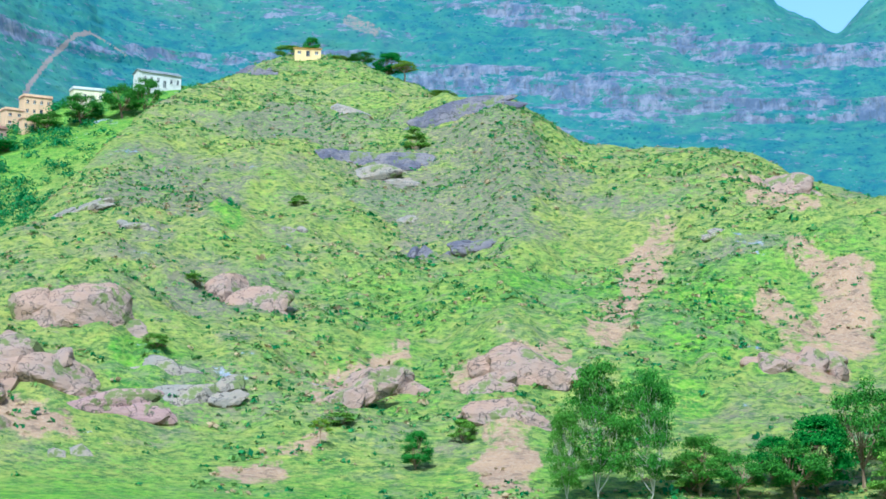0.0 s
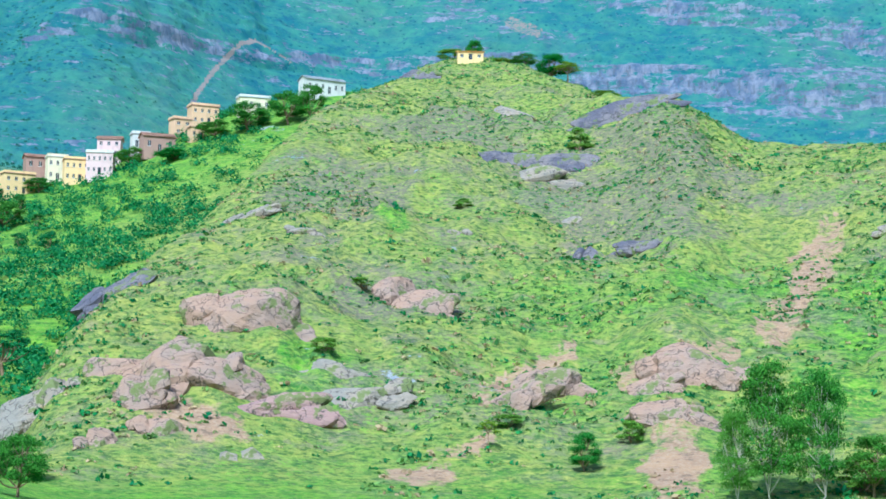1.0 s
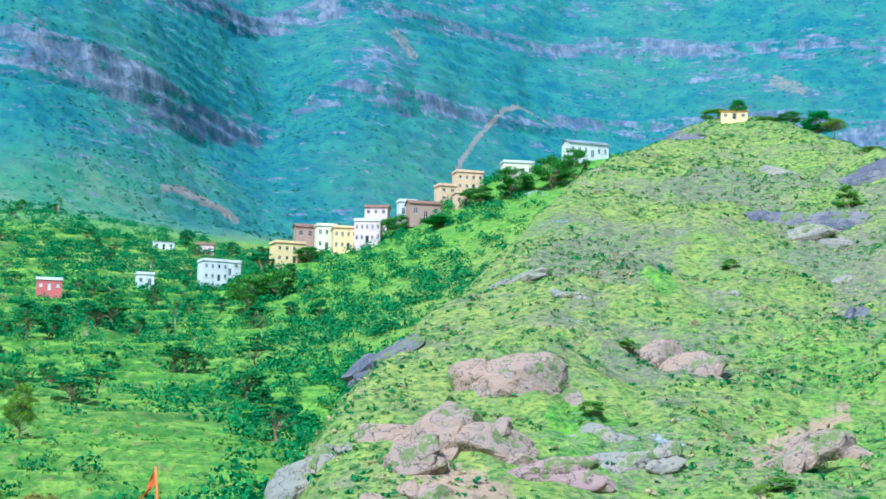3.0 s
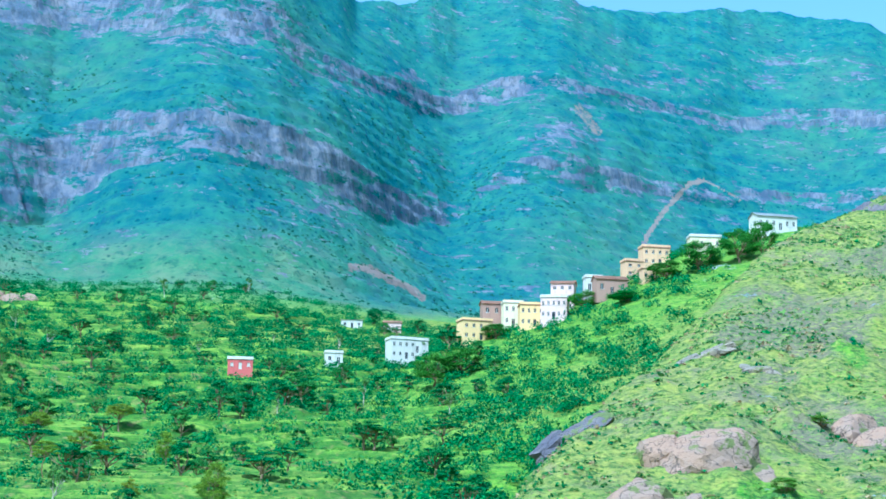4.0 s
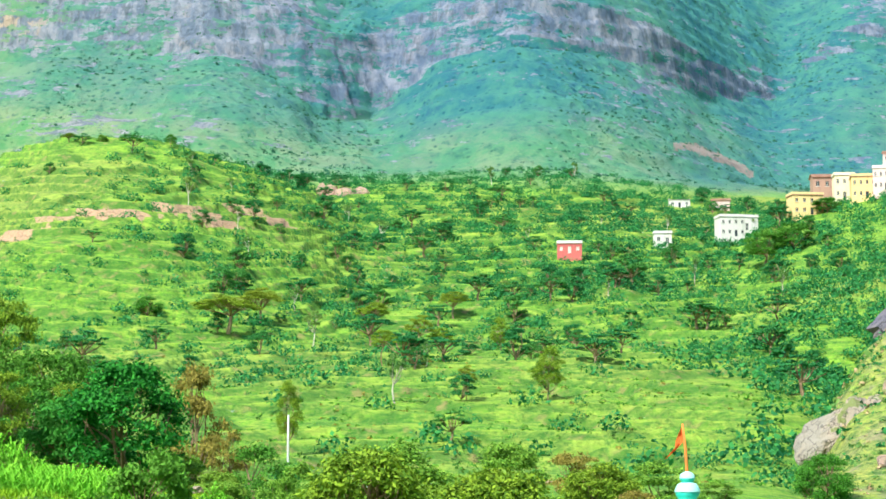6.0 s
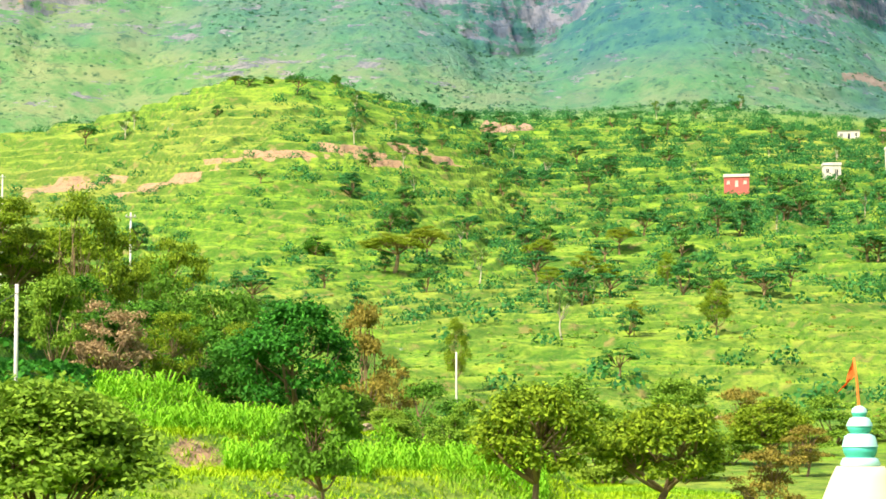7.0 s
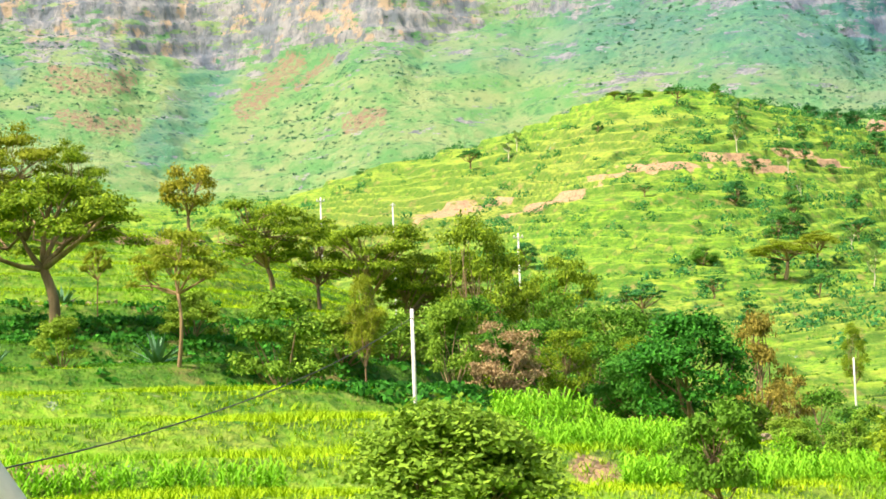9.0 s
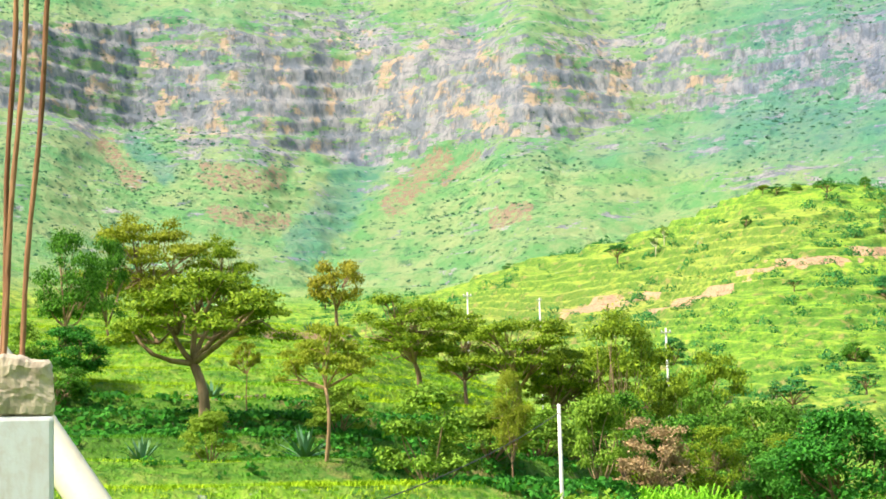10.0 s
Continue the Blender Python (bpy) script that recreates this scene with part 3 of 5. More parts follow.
def thing(name, m, label, category, group="", kind=""):
    root = new(name)
    root.empty_display_size = 0.2
    root.matrix_basis = m
    return tagged(root, label, category, group, kind)


# ---------- leaf, bark and other small materials ----------
def leaf_material(name, light, dark, warm, share=0.25):
    n = Nodes(name, 0.7, 0, 0.12)
    colour = n.mix(n.island(), dark, light)
    colour = n.mix(n.span(n.chance(), 0.45, 1.0, 0.0, 0.55), colour, warm)
    n.done(colour)
    glow = n.tree.nodes.new("ShaderNodeBsdfTranslucent")
    n.link(colour, glow.inputs[0])
    both = n.tree.nodes.new("ShaderNodeMixShader")
    both.inputs[0].default_value = share
    n.link(n.shader.outputs[0], both.inputs[1])
    n.link(glow.outputs[0], both.inputs[2])
    n.link(both.outputs[0], n.tree.nodes["Material Output"].inputs[0])
    return n.material


def bark_material(name, a, b):
    n = Nodes(name, 0.9, 0, 0.15)
    grain = n.noise(9.0, 5, 0.7, (1, 1, 0.2))
    return n.done(n.mix(n.span(grain, 0.35, 0.65), a, b), grain, 0.8, 0.03)


def paint_material(name, colour, stain, scale=0.8, roughness=0.8):
    n = Nodes(name, roughness, 0, 0.25)
    streak = n.noise(scale, 5, 0.7, (1, 1, 0.25))
    c = n.mix(n.span(streak, 0.5, 0.72, 0.0, 0.7), colour, stain)
    c = n.mix(n.span(n.noise(scale * 9, 4, 0.6), 0.45, 0.75, 0.0, 0.25), c, stain)
    return n.done(c, n.noise(scale * 25, 3, 0.6), 0.12, 0.006)


def rock_material(name, a, b, c):
    n = Nodes(name, 0.9, 0, 0.2)
    wide, mid, fine = n.noise(0.22, 5, 0.65), n.noise(0.9, 5, 0.7, (1, 1, 2.2)), n.noise(5.0, 4, 0.7)
    colour = n.mix(n.span(wide, 0.4, 0.62), a, b)
    colour = n.mix(n.span(mid, 0.5, 0.68, 0.0, 0.8), colour, c)
    colour = n.mix(n.span(n.noise(0.28, 5, 0.7), 0.55, 0.60, 0.0, 0.85), colour, (0.16, 0.20, 0.05))
    colour = n.mix(n.span(n.calc("ABSOLUTE", n.calc("SUBTRACT", n.noise(0.5, 3, 0.5), 0.5)), 0.0, 0.02, 0.75, 0.0), colour, (0.05, 0.045, 0.045))
    return n.done(colour, n.calc("ADD", mid, n.calc("MULTIPLY", fine, 0.4)), 1.0, 0.35)


LEAF = {
    "acacia": leaf_material("acacia_leaf", (0.30, 0.42, 0.03), (0.07, 0.15, 0.012), (0.30, 0.30, 0.03)),
    "green": leaf_material("green_leaf", (0.12, 0.34, 0.03), (0.025, 0.10, 0.015), (0.15, 0.30, 0.03)),
    "dark": leaf_material("dark_leaf", (0.06, 0.30, 0.03), (0.015, 0.10, 0.014), (0.08, 0.26, 0.03)),
    "light": leaf_material("light_leaf", (0.27, 0.45, 0.05), (0.07, 0.18, 0.02), (0.28, 0.38, 0.04)),
    "gold": leaf_material("golden_leaf", (0.42, 0.40, 0.04), (0.14, 0.16, 0.02), (0.40, 0.32, 0.04)),
    "brown": leaf_material("brown_leaf", (0.38, 0.30, 0.06), (0.14, 0.14, 0.025), (0.34, 0.22, 0.06)),
    "dry": leaf_material("dry_leaf", (0.56, 0.40, 0.22), (0.26, 0.19, 0.09), (0.42, 0.36, 0.10)),
    "valley": leaf_material("valley_leaf", (0.065, 0.27, 0.06), (0.02, 0.12, 0.045), (0.11, 0.28, 0.04)),
    "far": leaf_material("mountain_leaf", (0.06, 0.20, 0.10), (0.025, 0.11, 0.085), (0.08, 0.20, 0.08)),
    "bank": leaf_material("bank_grass_leaf", (0.10, 0.30, 0.02), (0.03, 0.14, 0.012), (0.14, 0.32, 0.02)),
    "grey": leaf_material("grey_green_leaf", (0.22, 0.36, 0.08), (0.06, 0.16, 0.04), (0.24, 0.32, 0.07)),
}
BARK = bark_material("grey_brown_bark", (0.16, 0.105, 0.06), (0.36, 0.25, 0.15))
TAN_BARK = bark_material("tan_bark", (0.24, 0.15, 0.085), (0.42, 0.28, 0.16))
PALE_BARK = bark_material("pale_bark", (0.42, 0.36, 0.27), (0.62, 0.56, 0.45))


# ---------- plants ----------
def tube(points, radii, sides=6):
    """A tapered tube along points."""
    verts, faces = [], []
    points = [Vector(p) for p in points]
    for i, (p, rad) in enumerate(zip(points, radii)):
        d = (points[min(i + 1, len(points) - 1)] - points[max(i - 1, 0)]).normalized()
        s = d.cross(Vector((0.31, 0.95, 0.07))).normalized()
        t = d.cross(s)
        for k in range(sides):
            a = 2 * math.pi * k / sides
            verts.append(p + (s * math.cos(a) + t * math.sin(a)) * rad)
    for i in range(len(points) - 1):
        for k in range(sides):
            a, b = i * sides + k, i * sides + (k + 1) % sides
            faces.append((a, b, b + sides, a + sides))
    faces.append(tuple(range((len(points) - 1) * sides, len(points) * sides)))
    return verts, faces


def gather(pieces):
    verts, faces = [], []
    for v, f in pieces:
        k = len(verts)
        verts.extend(v)
        faces.extend([tuple(i + k for i in q) for q in f])
    return verts, faces


def leaves(rng, clumps, count, size, hollow=0.45, droop=0.0, slim=0.5):
    """Small four-cornered leaves over clumps of (x, y, z, width, height)."""
    clumps = np.array(clumps, float)
    weight = clumps[:, 3] ** 2
    pick = rng.choice(len(clumps), count, p=weight / weight.sum())
    d = rng.normal(size=(count, 3))
    d /= np.linalg.norm(d, axis=1)[:, None]
    d[:, 2] = np.where(d[:, 2] < -0.35, -d[:, 2], d[:, 2])
    rad = (hollow + (1 - hollow) * rng.random(count)) ** 0.7 * (0.9 + 0.25 * rng.normal(size=count).clip(-1.5, 1.5))
    c = clumps[pick]
    at = c[:, :3] + d * rad[:, None] * np.stack([c[:, 3], c[:, 3], c[:, 4]], 1)
    up = d * 0.7 + rng.normal(size=(count, 3)) * 0.6 + np.array([0, 0, 0.5])
    up /= np.linalg.norm(up, axis=1)[:, None]
    along_ = np.cross(up, rng.normal(size=(count, 3))) - np.array([0, 0, droop])
    along_ /= np.linalg.norm(along_, axis=1)[:, None]
    side = np.cross(up, along_)
    s = size * (0.6 + 0.8 * rng.random(count))[:, None]
    v = np.stack([at - along_ * s * 0.5, at + side * s * slim * 0.5, at + along_ * s * 0.5, at - side * s * slim * 0.5], 1).reshape(-1, 3)
    return v, np.arange(count * 4).reshape(-1, 4)


def limb(rng, a, b, r0, r1, bend=0.08, steps=4):
    a, b = np.array(a, float), np.array(b, float)
    off = rng.normal(size=3) * np.linalg.norm(b - a) * bend
    pts = [a + (b - a) * t + off * math.sin(math.pi * t) for t in np.linspace(0, 1, steps + 1)]
    return tube(pts, np.linspace(r0, r1, steps + 1), 6)


# kind: leaf, bark, fork height, trunk radius, clumps, leaf count, leaf size, shape
KINDS = {
    "umbrella": ("acacia", BARK, 0.42, 0.026, 46, 15000, 0.024, "flat"),
    "spreading": ("acacia", BARK, 0.30, 0.020, 50, 15000, 0.025, "vase"),
    "round": ("green", BARK, 0.18, 0.024, 36, 11000, 0.034, "ball"),
    "dark": ("dark", BARK, 0.12, 0.026, 40, 13000, 0.038, "ball"),
    "golden": ("gold", BARK, 0.26, 0.03, 24, 5000, 0.045, "ball"),
    "slim": ("acacia", TAN_BARK, 0.50, 0.018, 26, 6500, 0.03, "flat"),
    "feathery": ("acacia", BARK, 0.20, 0.018, 54, 12000, 0.026, "tall"),
    "eucalyptus": ("green", PALE_BARK, 0.06, 0.010, 90, 15000, 0.026, "tall"),
    "brown": ("brown", BARK, 0.20, 0.02, 36, 5200, 0.036, "tall"),
    "dry": ("dry", BARK, 0.10, 0.02, 34, 5200, 0.036, "tall"),
    "bush": ("light", BARK, 0.05, 0.012, 32, 8500, 0.042, "dome"),
    "bigbush": ("light", BARK, 0.10, 0.008, 70, 17000, 0.040, "dome"),
    "young": ("green", BARK, 0.24, 0.022, 34, 7500, 0.05, "ball"),
    "orchard": ("acacia", BARK, 0.30, 0.03, 44, 10000, 0.042, "ball"),
    "far_round": ("valley", BARK, 0.12, 0.03, 16, 3000, 0.062, "ball"),
    "far_umbrella": ("valley", BARK, 0.32, 0.028, 14, 2600, 0.058, "flat"),
    "far_slim": ("grey", PALE_BARK, 0.40, 0.025, 12, 1500, 0.055, "tall"),
    "far_bush": ("valley", BARK, 0.05, 0.02, 10, 1800, 0.08, "dome"),
}
LABELS = {
    "spreading": "feathery acacia with a deep spreading crown on the bank",
    "umbrella": "flat-topped acacia tree with bare spreading limbs on a grassy terrace", "round": "leafy green round-crowned tree on a grassy slope",
    "dark": "dense dark green broadleaf tree", "golden": "small tree with yellow-green leaves on a terrace edge",
    "slim": "slender pale-trunked tree with a small airy crown", "feathery": "tall airy grey-green tree with thin stems",
    "eucalyptus": "tall grey-green eucalyptus with pale stems at the hill's foot", "brown": "thin tree with brownish half-dry leaves",
    "dry": "dry pinkish-brown shrub with bare twigs", "bush": "light green leafy bush on the grass", "bigbush": "broad dome-shaped bush with drooping yellow-green leaves",
    "young": "young bushy tree with upright green branches in a field", "orchard": "low spreading tree with a stout trunk in a field",
    "far_round": "dark green round tree on a valley terrace", "far_umbrella": "flat-crowned green tree on a valley terrace",
    "far_slim": "thin pale-stemmed tree on a valley terrace", "far_bush": "dark green bush on a valley terrace",
}
MADE = {}


def plant(kind, b, r, height, width):
    """A tree or a bush of that height and crown width, standing on the ground."""
    variants = MADE.setdefault(kind, [])
    spot = pose(*on(b, r, -0.12), rz=random.uniform(0, 360))
    limit = 3
    if len(variants) >= limit:
        first, h0, w0 = random.choice(variants)
        return copy_thing(first, spot @ Matrix.Diagonal((width / w0, width / w0, height / h0, 1)))
    leaf, bark, fork, thick, n, count, size, shape = KINDS[kind]
    rng = np.random.default_rng(len(variants) * 31 + sum(map(ord, kind)))
    h, w = 1.0, 1.0
    clumps = []
    for i in range(n):
        a = i * 2.4 + rng.uniform(-0.4, 0.4)
        d = math.sqrt((i + 0.5) / n)
        if shape == "flat":
            c = (0.42 * d * math.cos(a), 0.42 * d * math.sin(a), 0.90 - 0.26 * d ** 2 + rng.choice([-0.16, -0.07, 0.02]) * (1 - 0.4 * d), rng.uniform(0.08, 0.15), rng.uniform(0.03, 0.055))
        elif shape == "vase":
            t = rng.uniform(0, 1)
            rad = (0.16 + 0.30 * math.sin(math.pi * min(0.9, 0.15 + 0.62 * t))) * d
            c = (rad * math.cos(a), rad * math.sin(a), 0.42 + 0.50 * t - 0.10 * d, rng.uniform(0.09, 0.15), rng.uniform(0.035, 0.07))
        elif shape == "ball":
            t = rng.uniform(0, 1)
            rad = 0.36 * math.sin(math.pi * min(0.97, 0.22 + 0.72 * t)) ** 0.8
            c = (rad * math.cos(a), rad * math.sin(a), fork + 0.10 + (0.86 - fork) * t, rng.uniform(0.13, 0.20), rng.uniform(0.09, 0.14))
        elif shape == "tall":
            t = rng.uniform(0.05, 1)
            rad = 0.42 * math.sin(math.pi * (0.2 + 0.68 * t)) * rng.uniform(0.3, 1)
            c = (rad * math.cos(a), rad * math.sin(a), fork + 0.08 + (0.88 - fork) * t, rng.uniform(0.09, 0.16), rng.uniform(0.06, 0.10))
        else:
            t = rng.uniform(0, 1)
            rad = 0.40 * math.cos(t * 1.45) ** 0.6 * rng.uniform(0.6, 1)
            low = 0.20 if kind == "bigbush" else 0.14
            c = (rad * math.cos(a), rad * math.sin(a), low + (0.86 - low) * t, rng.uniform(0.12, 0.19), rng.uniform(0.09, 0.14))
        clumps.append(c)
    root = thing("tree" if shape != "dome" else "bush", spot, LABELS[kind], "tree" if shape != "dome" else "bush", "trees of the valley" if kind.startswith("far") else "")
    stems = []
    top = (rng.uniform(-0.05, 0.05), rng.uniform(-0.05, 0.05), fork)
    if shape == "dome":
        for c in clumps[::3]:
            stems.append(limb(rng, (c[0] * 0.15, c[1] * 0.15, 0), c[:3], thick, thick * 0.25))
    else:
        stems.append(limb(rng, (0, 0, -0.02), top, thick * 1.25, thick * 0.85, 0.05, 5))
        main = clumps[:: max(1, n // 6)]
        for c in main:
            stems.append(limb(rng, top, c[:3], thick * 0.7, thick * 0.2))
        for c in clumps:
            near_ = min(main, key=lambda m: (m[0] - c[0]) ** 2 + (m[1] - c[1]) ** 2 + (m[2] - c[2]) ** 2)
            start = [0.45 * p + 0.55 * q for p, q in zip(top, near_)]
            stems.append(limb(rng, start, c[:3], thick * 0.3, thick * 0.08, 0.12, 2))
    v, f = gather(stems)
    part("trunk", mesh_of("trunk", v, f, bark, False), root)
    v, f = leaves(rng, clumps, count, size, 0.35 if not kind.startswith("far") else 0.5, 0.5 if kind == "bigbush" else 0.15, 0.5)
    part("crown", mesh_of("crown", v, f, LEAF[leaf]), root)
    root.scale = (width, width, height)
    variants.append((root, height, width))
    return root


BANK_TREES = [
    ("umbrella", 55.11, 90, 8.1, 9.4), ("spreading", 56.78, 133, 9.3, 8.6), ("round", 57.75, 128, 6.9, 3.3), ("round", 58.87, 124, 7.0, 4.6),
    ("spreading", 54.55, 135, 8.1, 5.2), ("golden", 51.11, 150, 5.8, 4.5), ("spreading", 48.82, 112, 6.6, 7.4), ("slim", 51.52, 80, 5.9, 4.4),
    ("spreading", 45.88, 108, 6.9, 7.0), ("feathery", 42.79, 104, 9.3, 6.4), ("spreading", 40.48, 128, 12.0, 6.2), ("bush", 48.56, 79, 4.2, 4.5),
    ("bush", 54.85, 80, 2.4, 2.5), ("bush", 51.14, 88, 2.6, 3.3), ("round", 59.18, 96, 2.6, 3.6), ("bush", 60.28, 100, 4.2, 3.4),
    ("slim", 53.78, 95, 4.3, 1.6), ("feathery", 46.17, 84, 4.8, 2.2), ("spreading", 43.77, 112, 8.0, 6.6),
]
SLOPE_TREES = [
    ("bush", 43.64, 84, 4.3, 2.9), ("dry", 42.20, 88, 4.2, 4.8), ("feathery", 40.34, 90, 4.2, 3.6), ("feathery", 41.55, 104, 6.8, 4.5), ("round", 38.96, 104, 7.0, 6.0),
    ("dark", 36.74, 88, 5.6, 6.0), ("feathery", 38.33, 98, 5.3, 3.6), ("brown", 34.85, 110, 8.7, 4.7), ("brown", 33.90, 100, 5.1, 3.2),
    ("bush", 34.21, 80, 2.1, 3.0), ("bush", 31.83, 90, 3.4, 2.8), ("round", 40.69, 112, 7.9, 5.1),
]
FIELD_TREES = [
    ("bigbush", 43.79, 50.5, 3.9, 6.3), ("young", 36.12, 50.5, 3.4, 2.4), ("orchard", 29.90, 52, 3.5, 3.5), ("orchard", 26.26, 54, 3.3, 3.8), ("brown", 23.18, 56, 2.3, 2.6),
    ("bush", 31.73, 53, 0.6, 1.7), ("bush", 32.43, 75, 2.2, 2.4), ("bush", 24.40, 110, 2.1, 4.1), ("bush", 28.51, 120, 4.9, 6.9), ("bush", 25.78, 130, 4.9, 5.6), ("bush", 34.06, 78, 1.4, 2.5),
    ("bush", 22.6, 118, 3.2, 5.4), ("brown", 24.0, 126, 4.0, 5.0), ("bush", 21.4, 132, 3.4, 6.0), ("orchard", 23.2, 108, 3.6, 4.6), ("bush", 27.0, 108, 3.0, 4.8), ("brown", 22.2, 100, 2.6, 3.6), ("bush", 25.4, 98, 2.2, 4.2),
]
HILL_TREES = [
    ("dark", 0.67, 191, 3.7, 3.4), ("slim", 3.45, 196, 3.5, 2.5), ("eucalyptus", -4.60, 180, 12.6, 8.7), ("eucalyptus", -6.05, 180, 12.1, 6.2), ("round", -7.50, 182, 5.5, 5.7),
    ("dark", -10.83, 184, 7.0, 6.8), ("round", -12.08, 186, 9.8, 7.4), ("dark", -9.57, 186, 4.6, 4.8), ("round", -10.2, 181, 5.6, 6.5), ("round", -8.6, 181, 4.4, 5.0), ("bush", -13.0, 182, 5.0, 6.0), ("bush", -0.67, 200, 2.6, 3.4), ("bush", 8.26, 219, 1.7, 3.8),
    ("bush", 7.28, 255, 1.5, 3.7), ("bush", 0.90, 380, 4.9, 6.0), ("bush", 4.29, 334, 1.9, 3.8), ("round", 16.83, 142, 4.3, 4.5), ("round", 16.81, 176, 3.9, 5.5),
    ("bush", 19.82, 135, 1.9, 4.6), ("eucalyptus", -3.63, 178, 8.5, 4.6), ("bush", 2.88, 204, 1.4, 4.1), ("bush", -7.23, 184, 3.6, 5.8),
]
HILLTOP_TREES = [
    ("dark", 4.03, 488, 4.7, 4.8), ("dark", 1.70, 480, 6.0, 9.6), ("umbrella", 1.28, 474, 5.7, 6.8), ("round", 2.54, 486, 3.4, 7.7), ("bush", 0.19, 462, 2.5, 10.6),
    ("bush", 3.21, 488, 2.1, 8.4), ("bush", 4.71, 494, 3.5, 8.5),
]
VALLEY_TREES = [
    ("umbrella", 38.57, 632, 3.4, 6.5), ("bush", 37.64, 634, 3.0, 4.4), ("round", 35.67, 632, 3.9, 4.3), ("feathery", 32.15, 215, 8.2, 3.7), ("slim", 27.02, 256, 5.1, 3.3),
    ("feathery", 24.62, 254, 7.1, 5.4), ("slim", 28.38, 328, 8.2, 5.6), ("umbrella", 29.75, 402, 7.9, 7.5), ("umbrella", 33.93, 390, 8.3, 14.5), ("slim", 29.44, 313, 6.3, 4.9),
    ("round", 36.23, 409, 4.1, 6.4), ("umbrella", 27.38, 441, 6.7, 7.6), ("slim", 27.78, 330, 6.1, 4.7), ("umbrella", 33.02, 406, 8.5, 10.5), ("feathery", 26.03, 368, 6.8, 4.7),
]
VILLAGE_TREES = [
    ("round", 16.56, 545, 4.1, 9.4), ("round", 14.01, 545, 5.8, 9.4), ("round", 11.62, 540, 5.3, 10.8), ("round", 10.63, 535, 8.7, 12.3), ("round", 9.47, 530, 9.4, 12.1),
    ("round", 8.81, 525, 10.3, 9.0), ("round", 17.53, 500, 7.2, 11.5), ("round", 18.35, 500, 8.6, 11.5), ("dark", 12.77, 530, 3.0, 10.6),
]
UNDERGROWTH = [
    ("bush", 46.8, 86, 2.6, 4.2), ("bush", 45.4, 92, 3.0, 4.6), ("bush", 44.2, 98, 3.4, 5.0), ("round", 43.0, 98, 4.6, 4.6), ("round", 41.0, 98, 4.8, 5.0), ("round", 39.6, 96, 4.6, 5.0),
    ("dark", 38.2, 92, 4.2, 5.0), ("bush", 35.4, 92, 3.4, 4.6), ("dark", 58.8, 104, 2.8, 4.4), ("spreading", 44.9, 110, 6.6, 5.2), ("spreading", 47.4, 116, 6.2, 5.4), ("round", 33.0, 96, 4.2, 4.4), ("bush", 30.4, 84, 2.6, 3.6), ("bush", 27.8, 88, 3.0, 4.4),
]
for group in (UNDERGROWTH, BANK_TREES, SLOPE_TREES, FIELD_TREES, HILL_TREES, HILLTOP_TREES, VALLEY_TREES, VILLAGE_TREES):
    for row in group:
        plant(*row)


def scatter_valley(count):
    """Trees and bushes over the terraces, thicker along the stream and below the mountain."""
    rng = np.random.default_rng(7)
    done = 0
    while done < count:
        b, r = rng.uniform(15.5, 52), rng.uniform(215 ** 2, 840 ** 2) ** 0.5
        z, riser, cliff, hill, mount, nearby = (float(v[0]) for v in land(np.array([b]), np.array([r])))
        if hill > 0.3 or nearby > 0.3:
            continue
        x, y = -math.sin(radians(b)) * r, math.cos(radians(b)) * r
        density = 0.22 + 0.9 * float(fbm(np.array([x / 70]), np.array([y / 70]), 3, 131)[0])
        density += 0.75 * math.exp(-((b - 17.8) / 1.8) ** 2) + 0.55 * math.exp(-((r - 640) / 170) ** 2) * (1 if b < 34 else 0.35)
        density += 0.5 * math.exp(-((b - 27) / 6) ** 2 - ((r - 500) / 110) ** 2)
        if b > 36 and r > 430:
            density -= 0.35
        if rng.random() > density:
            continue
        kind = rng.choice(["far_round", "far_umbrella", "far_bush", "far_slim"], p=[0.42, 0.26, 0.22, 0.10])
        h = {"far_round": 5.0, "far_umbrella": 5.5, "far_bush": 2.6, "far_slim": 6.5}[kind] * rng.uniform(0.6, 1.25)
        plant(str(kind), b, r, h, h * {"far_round": 1.15, "far_umbrella": 1.45, "far_bush": 1.7, "far_slim": 0.65}[kind])
        done += 1


scatter_valley(300)


def stuff(name, verts, faces, material, label, category):
    return tagged(new(name, mesh_of(name, verts, faces, material)), label, category, kind="stuff")


def spots(rng, b0, b1, r0, r1, count):
    b = rng.uniform(b0, b1, count)
    r = np.sqrt(rng.uniform(r0 ** 2, r1 ** 2, count))
    z, riser, cliff, hill, mount, nearby = land(b, r)
    return b, r, np.stack([-np.sin(np.radians(b)) * r, np.cos(np.radians(b)) * r, z + EYE], 1), hill, mount, nearby, riser


